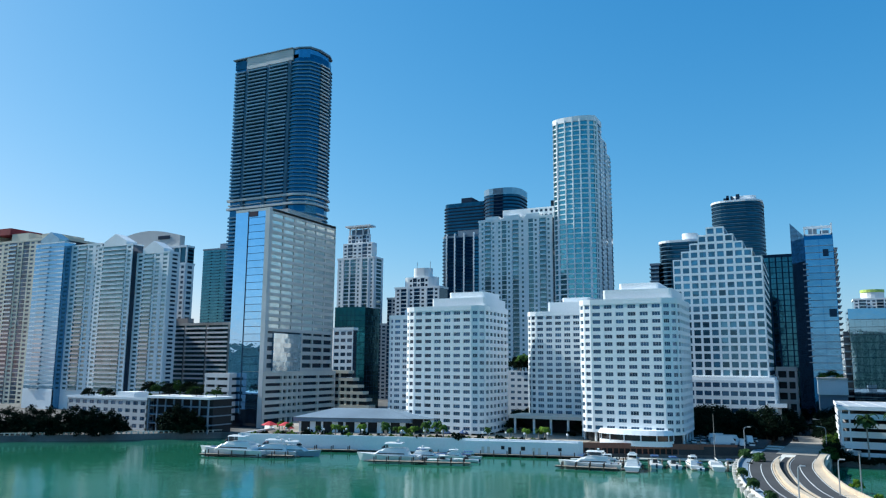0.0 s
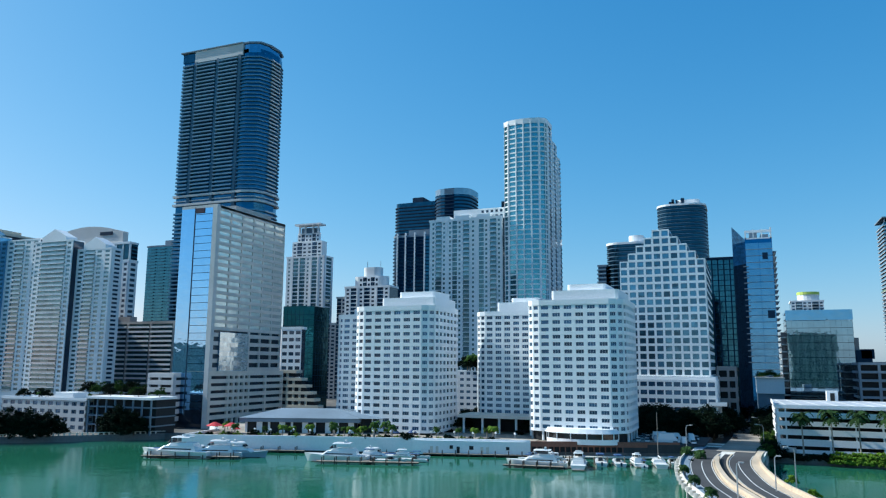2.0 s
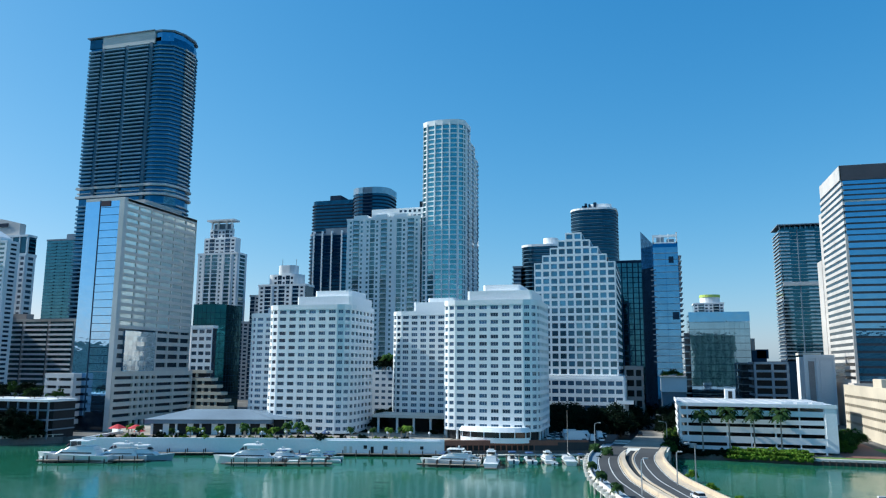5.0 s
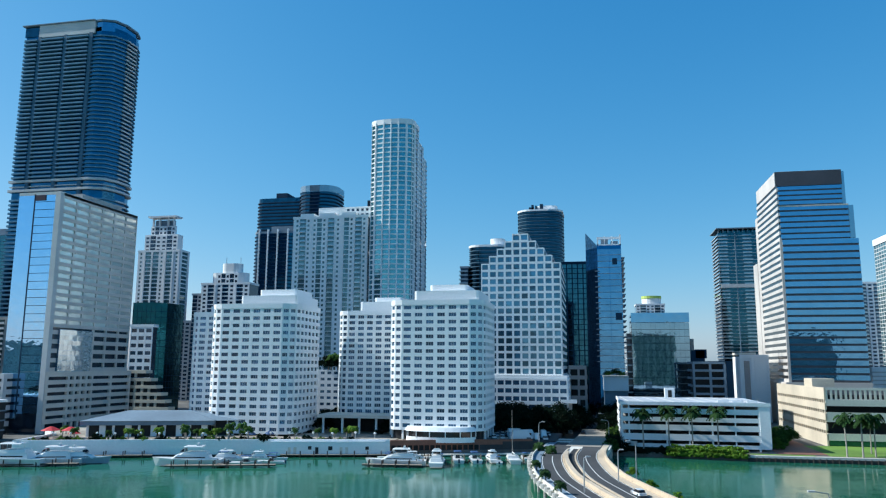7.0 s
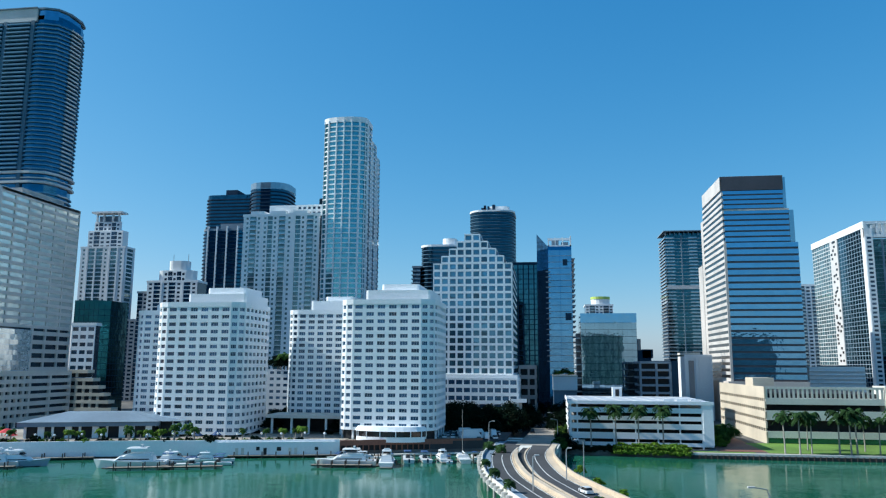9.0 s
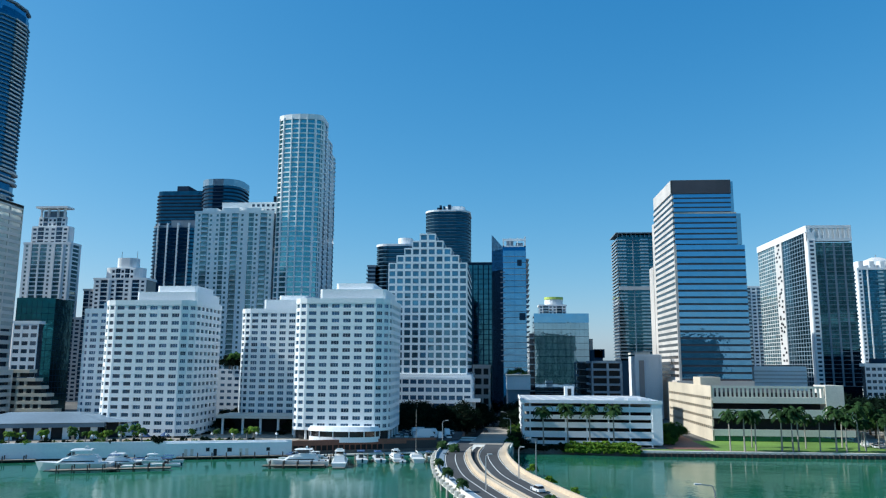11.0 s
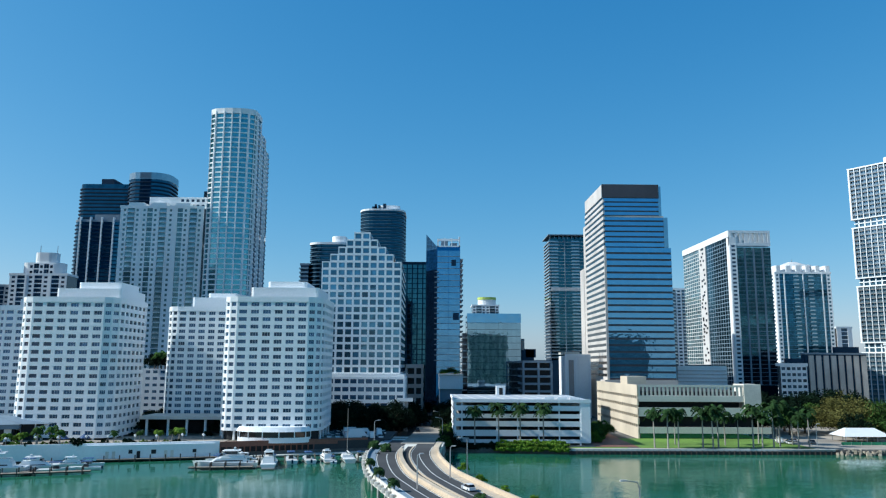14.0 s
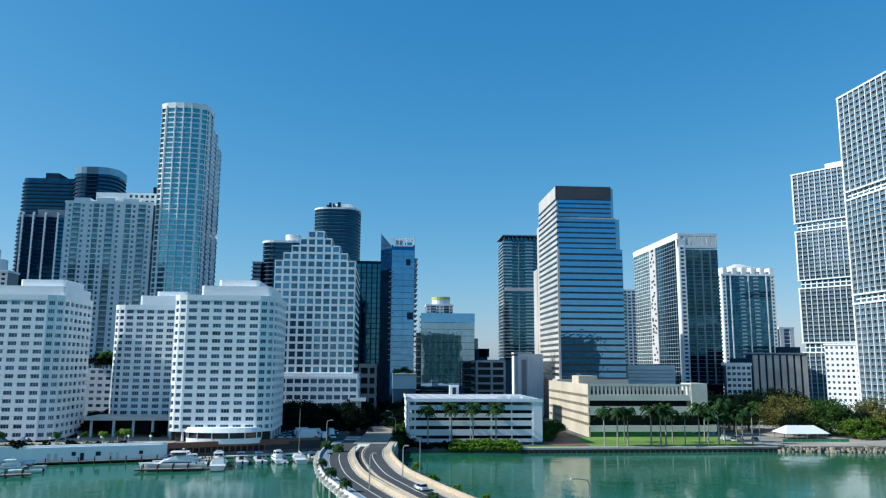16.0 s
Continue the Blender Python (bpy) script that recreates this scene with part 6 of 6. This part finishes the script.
def make_boat(name, label, L, style, hull=None):
    """A hull lofted from bow to stern with decks, glazed cabin and rails. The bow points to +x."""
    L = L * 1.15
    root = thing(name, label, "boat")
    B = L * 0.27 if style != "small" else L * 0.32
    fb = 0.09 * L
    bm = bmesh.new()
    rows = []
    for i in range(9):
        u = i / 8
        w = B / 2 * (min(1, (1 - u) * 2.2) ** 0.55 if u > 0.45 else 1.0) * (1 if u < 1 else 0.02)
        x = -L / 2 + L * u
        sh = fb * (1 + 0.35 * u * u)
        rake = L * 0.06 * u * u
        rows.append([bm.verts.new(c) for c in ((x - rake, -w * 0.7, -0.3), (x, -w, sh), (x, w, sh), (x - rake, w * 0.7, -0.3))])
    for a, b in zip(rows, rows[1:]):
        for k in range(4):
            bm.faces.new((a[k], a[(k + 1) % 4], b[(k + 1) % 4], b[k]))
    bm.faces.new(rows[0]), bm.faces.new(rows[-1][::-1])
    bmesh.ops.recalc_face_normals(bm, faces=bm.faces[:])
    part("hull", bm, hull or GELCOAT, root)
    part("waterline", boxes((-L * 0.49, L * 0.36, -B * 0.42, B * 0.42, -0.3, 0.12)), PILEWOOD, root)
    def cabin(nm, x0, x1, w, z0, z1, rake, mat, under=None):
        return part(nm, prism(rect(x0, x1, -w, w, w * 0.3, 2, "bc"), z0, z1, top=rect(x0 + rake * 0.2, x1 - rake, -w * 0.85, w * 0.85, w * 0.25, 2, "bc")), mat, under or root)
    if style == "yacht":
        house = cabin("cabin", -L * 0.34, L * 0.24, B * 0.4, fb * 1.0, fb * 1.75, L * 0.1, GELCOAT)
        cabin("cabin_window", -L * 0.28, L * 0.19, B * 0.395, fb * 1.25, fb * 1.6, L * 0.06, G_BRONZE, house)
        cabin("flybridge", -L * 0.3, L * 0.1, B * 0.36, fb * 1.75, fb * 2.2, L * 0.05, GELCOAT)
        cabin("windscreen", L * 0.02, L * 0.1, B * 0.3, fb * 2.2, fb * 2.6, L * 0.04, G_BRONZE)
        top = cabin("hardtop", -L * 0.24, L * 0.05, B * 0.33, fb * 2.95, fb * 3.1, L * 0.03, GELCOAT)
        for x in (-L * 0.2, L * 0.02):
            for y in (-B * 0.28, B * 0.28):
                part("roof_post", boxes((x, x + 0.15, y - 0.07, y + 0.07, fb * 2.1, fb * 2.97)), GELCOAT, top)
        part("swim_platform", boxes((-L * 0.56, -L * 0.48, -B * 0.4, B * 0.4, 0.15, 0.35)), WOOD, root)
        part("radar_arch", boxes((-L * 0.16, -L * 0.13, -B * 0.2, B * 0.2, fb * 3.1, fb * 3.5)), GELCOAT, top)
    elif style == "small":
        cabin("console", -L * 0.1, L * 0.1, B * 0.2, fb, fb * 2.0, L * 0.06, G_BRONZE)
        top = cabin("top", -L * 0.2, L * 0.14, B * 0.34, fb * 3.0, fb * 3.2, 0.1, CANVAS)
        for x in (-L * 0.14, L * 0.08):
            for y in (-B * 0.25, B * 0.25):
                part("roof_post", boxes((x, x + 0.08, y - 0.04, y + 0.04, fb, fb * 3.0)), STEEL, top)
        part("engine", boxes((-L * 0.54, -L * 0.48, -0.25, 0.25, 0.2, fb * 1.3)), DARK, root)
    else:
        house = cabin("cabin", -L * 0.2, L * 0.15, B * 0.5, fb, fb * 1.6, L * 0.08, GELCOAT)
        cabin("cabin_window", -L * 0.15, L * 0.12, B * 0.48, fb * 1.2, fb * 1.45, L * 0.05, G_BRONZE, house)
        part("mast", tube(bmesh.new(), [(0, 0, fb), (0, 0, 17)], [0.11, 0.07], 6), TRUNK, root)
        part("boom", tube(bmesh.new(), [(0, 0, fb * 2.2), (-L * 0.4, 0, fb * 2.1)], [0.09, 0.08], 6), STEEL, root)
        part("furled_sail", tube(bmesh.new(), [(-0.1, 0, fb * 2.35), (-L * 0.38, 0, fb * 2.3)], [0.2, 0.14], 6), GELCOAT, root)
    return root

def moor(boat, x, y, turn):
    boat.matrix_world = pose(x, y, 0.0, 0, 0, turn)
    return boat

moor(make_boat("motor_yacht", "large white motor yacht moored along the sea wall", 22, "yacht"), -183, 207, 192)
moor(make_boat("motor_yacht", "white flybridge motor yacht with dark cabin windows", 18, "yacht"), -171.5, 212.5, 200)
moor(make_boat("motor_yacht", "pale blue hulled motor yacht beside the dock", 16, "yacht", HULLBLUE), -163, 217, 20)
moor(make_boat("motor_boat", "small white motor boat under a blue canopy", 9, "small"), -189, 214, 200)
moor(make_boat("motor_boat", "small white open boat near the wall", 8, "small"), -176, 221, 20)
moor(make_boat("motor_yacht", "white flybridge yacht with a raked bow at the finger dock", 19, "yacht"), -128, 221, 196)
moor(make_boat("motor_yacht", "low white express cruiser", 13, "yacht"), -117, 229, 15)
moor(make_boat("motor_boat", "open white boat with dark canvas top", 9, "small"), -110, 226, 15)
moor(make_boat("motor_boat", "small white runabout by the pier head", 8, "small"), -104, 231, 190)
moor(make_boat("motor_yacht", "white sport-fishing yacht with outriggers", 17, "yacht"), -63.5, 236, 190)
moor(make_boat("motor_yacht", "white cabin cruiser moored stern out", 15, "yacht"), -51, 241, 100)
moor(make_boat("motor_boat", "small white boat at the marina walk", 10.5, "small"), -46, 251, 105)
moor(make_boat("motor_boat", "small white boat with windscreen", 10, "small"), -40.5, 252, 110)
moor(make_boat("motor_yacht", "compact white cruiser at its berth", 11.5, "yacht"), -35, 254, 110)
for x, y, L, tr in ((-67, 243, 9, 15), (-69, 250, 8, 195), (-60, 249, 10, 20), (-52, 252, 7, 105), (-32, 250, 6.5, 100), (-24.5, 262, 7, 110), (-122, 234, 9, 15), (-112, 236, 10, 195), (-106, 238, 8, 15), (-180, 217, 10, 20), (-168, 223, 9, 20), (-190, 206, 9, 200)):
    moor(make_boat("motor_boat", "white open motor boat with a canopy at its berth", L, "small" if L < 9.5 else "yacht"), x, y, tr)
moor(make_boat("sailing_boat", "white sailing boat with a tall bare brown mast", 13, "sail"), -28, 255, 105)

def make_dock(label, a, b, w, piles):
    root = thing("dock", label, "dock")
    a, b = Vector(a), Vector(b)
    d = b - a
    L = d.length
    d /= L
    nrm = Vector((d.y, -d.x))
    k = int(L / 0.9)
    for i in range(k):
        bmd = bmesh.new()
        obox(bmd, a, d, nrm, L * i / k + 0.03, L * (i + 1) / k - 0.03, -w / 2, w / 2, 0.75, 0.9)
        part("plank", bmd, WOOD, root)
    bmd = bmesh.new()
    obox(bmd, a, d, nrm, 0, L, -w / 2 + 0.1, w / 2 - 0.1, 0.45, 0.74)
    part("beam", bmd, PILEWOOD, root)
    for i in range(piles):
        for s in (-1, 1):
            c = a + d * (L * (i + 0.5) / piles) + nrm * s * (w / 2 + 0.15)
            part("stilt", prism([(c.x + 0.2 * math.cos(q * math.pi / 3), c.y + 0.2 * math.sin(q * math.pi / 3)) for q in range(6)], -2.5, 2.2), PILEWOOD, root)
    return root

make_dock("long weathered timber dock beside the moored yachts", (-192, 201), (-160, 211.5), 2.2, 7)
make_dock("timber pier head with dark piles", (-131, 213.5), (-99, 223.5), 2.4, 8)
make_dock("timber finger pier reaching out from the sea wall", (-116, 218.5), (-121, 244), 2.0, 4)
make_dock("narrow timber walkway along the sea wall", (-108, 247.5), (-72, 257.3), 2.2, 8)
make_dock("timber dock for the sport-fishing yacht", (-73, 231), (-56, 233), 2.0, 4)
make_dock("finger pier at the marina walk", (-55, 232), (-58, 260), 1.8, 4)
make_dock("narrow timber quay walkway", (-186, 224.5), (-150, 236.2), 2.0, 6)
for x, y in ((-47, 246), (-43, 247), (-38, 250), (-32, 251), (-24, 252), (-21, 256)):
    t = thing("mooring_post", "dark timber mooring post in the water", "post", group="mooring posts")
    part("stilt", prism([(x + 0.25 * math.cos(q * math.pi / 3), y + 0.25 * math.sin(q * math.pi / 3)) for q in range(6)], -2.5, 2.8), WOOD, t)

# ---- lamps ----
def make_lamp(x, y, z, h, arm, turn):
    root = thing("street_lamp", "slim grey street lamp with a curved arm", "street lamp", at=(x, y, z), group="street lamps")
    root.rotation_euler.z = radians(turn)
    pole = part("pole", tube(bmesh.new(), [(0, 0, 0), (0, 0, h * 0.9), (arm * 0.15, 0, h), (arm, 0, h + 0.3)], [0.16, 0.12, 0.09, 0.07], 6), STEEL, root)
    part("lamp_head", boxes((arm - 0.2, arm + 0.9, -0.2, 0.2, h + 0.2, h + 0.42)), PINKISH, pole)
for x, y, z, h, arm, turn in ((9.5, 197, DZ, 9, 1.6, 200), (-3.0, 172, DZ + 0.2, 7.5, 0.6, 10), (4.9, 190, DZ, 7.5, 0.5, 0), (33.5, 122, DZ, 9.5, 2.4, 190), (-20, 268, 3, 9, 1.2, 0), (4.6, 300, GZ, 9, 2, 180), (3.8, 340, GZ, 9, 2, 180), (149, 290, GZ, 8, 0.6, 0)):
    make_lamp(x, y, z, h, arm, turn)

def make_globe(x, y):
    root = thing("globe_lamp", "white globe lamp on a short post on the terrace", "lamp", at=(x, y, TZ), group="globe lamps")
    part("post", tube(bmesh.new(), [(0, 0, 0), (0, 0, 2.3)], [0.06, 0.05], 6), STEEL, root)
    bm = bmesh.new()
    bmesh.ops.create_icosphere(bm, subdivisions=2, radius=0.42, matrix=Matrix.Translation((0, 0, 2.6)))
    part("globe", bm, GELCOAT, root, "white glass globe")
for k in range(16):
    make_globe(-188 + 7.3 * k, 230.5 + 2.05 * k + (1.2 if k % 2 else 3.4))

# ---- umbrellas, tent, cars ----
for x, y, s in ((-193, 239, 1.5), (-188, 243, 1.4), (-197, 245, 1.2), (-184, 240, 1.0)):
    t = thing("parasol", "open red parasol on the terrace", "parasol", at=(x, y, TZ), group="red parasols")
    part("pole", tube(bmesh.new(), [(0, 0, 0), (0, 0, 2.9 * s)], [0.05, 0.04], 5), STEEL, t)
    ring = [(2.3 * s * math.cos(k * math.pi / 4), 2.3 * s * math.sin(k * math.pi / 4)) for k in range(8)]
    part("canopy", prism(ring, 2.0 * s, 2.9 * s, top=[(0.15 * a, 0.15 * b) for a, b in ring]), RED, t)
for x, y in ((-124.5, 258.5), (-119, 262)):
    t = thing("parasol", "blue closed canvas parasol on the terrace", "parasol", at=(x, y, TZ))
    ring = [(2.0 * math.cos(k * math.pi / 4), 2.0 * math.sin(k * math.pi / 4)) for k in range(8)]
    part("canopy", prism(ring, 1.4, 2.6, top=[(0.2 * a, 0.2 * b) for a, b in ring]), CANVAS, t)
    part("pole", tube(bmesh.new(), [(0, 0, 0), (0, 0, 2.6)], [0.05, 0.04], 5), STEEL, t)
t = thing("marquee", "long white marquee tent with a ridged roof", "tent", at=(175, 306, GZ))
for k in range(5):
    for y in (-5, 5):
        part("post", boxes((-8.6 + 4.3 * k - 0.1, -8.6 + 4.3 * k + 0.1, y - 0.1, y + 0.1, 0, 2.6)), STEEL, t)
part("roof", prism(rect(-9.6, 9.6, -6, 6), 2.6, 5.6, top=rect(-6, 6, -0.5, 0.5)), GELCOAT, t, "white canvas roof")
t = thing("barrier_fence", "green mesh fence round the marquee", "fence", at=(174, 293, GZ))
part("mesh", boxes((-14, 14, 0, 0.1, 0, 1.2)), surface("green_mesh", (0.05, 0.3, 0.14)), t)
for k in range(8):
    part("post", boxes((-14 + 4 * k - 0.05, -14 + 4 * k + 0.05, -0.1, 0.0, 0, 1.3)), STEEL, t)

CARPAINT = [surface("car_paint_" + n, c, rough=0.25, grain=0.02, stain=0.02, bump=0.0) for n, c in (("white", (0.75, 0.75, 0.75)), ("silver", (0.4, 0.41, 0.43)), ("black", (0.02, 0.02, 0.025)), ("grey", (0.12, 0.13, 0.14)))]
CARNAME = ("white", "silver", "black", "dark grey")
def make_car(k, x, y, z, turn, van=False):
    root = thing("van" if van else "car", CARNAME[k] + (" parked delivery van" if van else " parked passenger car with dark windows"), "van" if van else "car", at=(x, y, z))
    root.rotation_euler.z = radians(turn)
    L, h = (5.8, 2.3) if van else (4.5, 1.45)
    part("body", prism(rect(-L / 2, L / 2, -0.92, 0.92, 0.35, 3), 0.3, 0.9), CARPAINT[k], root)
    part("cabin", prism(rect(-L * 0.42, L * (0.4 if van else 0.25), -0.88, 0.88, 0.3, 2), 0.9, h, top=rect(-L * 0.36, L * (0.25 if van else 0.1), -0.72, 0.72, 0.25, 2)), G_BRONZE if not van else CARPAINT[k], root)
    part("roof", prism(rect(-L * 0.36, L * (0.26 if van else 0.11), -0.73, 0.73, 0.25, 2), h, h + 0.06), CARPAINT[k], root)
    for a in (-L * 0.3, L * 0.3):
        for b in (-0.85, 0.85):
            wheel = bmesh.new()
            tube(wheel, [(a, b - 0.1, 0.33), (a, b + 0.1, 0.33)], [0.33, 0.33], 10)
            tyre = part("wheel", wheel, DARK, root)
            part("rim", tube(bmesh.new(), [(a, b * 1.02 - 0.1, 0.33), (a, b * 1.02 + 0.1, 0.33)], [0.18, 0.18], 8), STEEL, tyre)
    if van:
        part("windscreen", boxes((L * 0.3, L * 0.41, -0.7, 0.7, 1.1, 1.6)), G_BRONZE, root)
    return root
for i in range(22):
    make_car((0, 0, 1, 2, 3)[i % 5], -38 + 3.2 * (i % 7), 283 + 8 * (i // 7), 4.68, 100, van=i in (2, 5))
for x, y, tr, sc in ((-27.5, 281.5, 18, 1.5), (-26, 287.5, 18, 1.35), (-31, 293, 20, 1.3), (-20, 290, 100, 1.25)):
    make_car(0, x, y, 4.68, tr, van=True).scale = (sc, sc, sc)
for x, y, k, tr in ((8.6, 172, 0, 112), (-5.5, 318, 2, 90), (1.2, 352, 0, 90), (-4.8, 376, 1, 90), (1.6, 396, 0, 90), (-1.5, 425, 1, 90), (1.2, 440, 0, 90)):
    make_car(k, x, y, DZ + 0.02 if y < 345 else GZ + 0.13, tr)
for i in range(10):
    make_car((0, 1, 0, 3)[i % 4], -8 + 1.9 * i, 452 + 5 * (i % 3), GZ, 90 * (i % 2))
for i, (x, y) in enumerate(((139, 300), (143, 300), (141, 296), (147, 305), (151, 298))):
    make_car((0, 2, 0, 1, 3)[i], x, y, GZ + 0.1, 80, van=i == 0)

# ---- rocky shore ----
t = thing("rock_revetment", "tan rocks along the park shore", "rocks", kind="stuff")
bm = bmesh.new()
rr = random.Random(3)
for k in range(420):
    x = rr.uniform(149, 300)
    y = 277 - 0.093 * (x - 149) + rr.uniform(-1.8, 0.6)
    s = rr.uniform(0.3, 0.8)
    z = 0.2 + 0.7 * max(0, y - (275.5 - 0.093 * (x - 149))) + rr.uniform(-0.2, 0.3)
    prism([(x + s * rr.uniform(0.7, 1.2) * math.cos(a), y + s * rr.uniform(0.7, 1.1) * math.sin(a)) for a in (0, 1.2, 2.4, 3.7, 5.0)], z - 0.6, z + s * 0.6, bm, top=None)
part("rocks", bm, ROCK, t)["kind"] = "stuff"
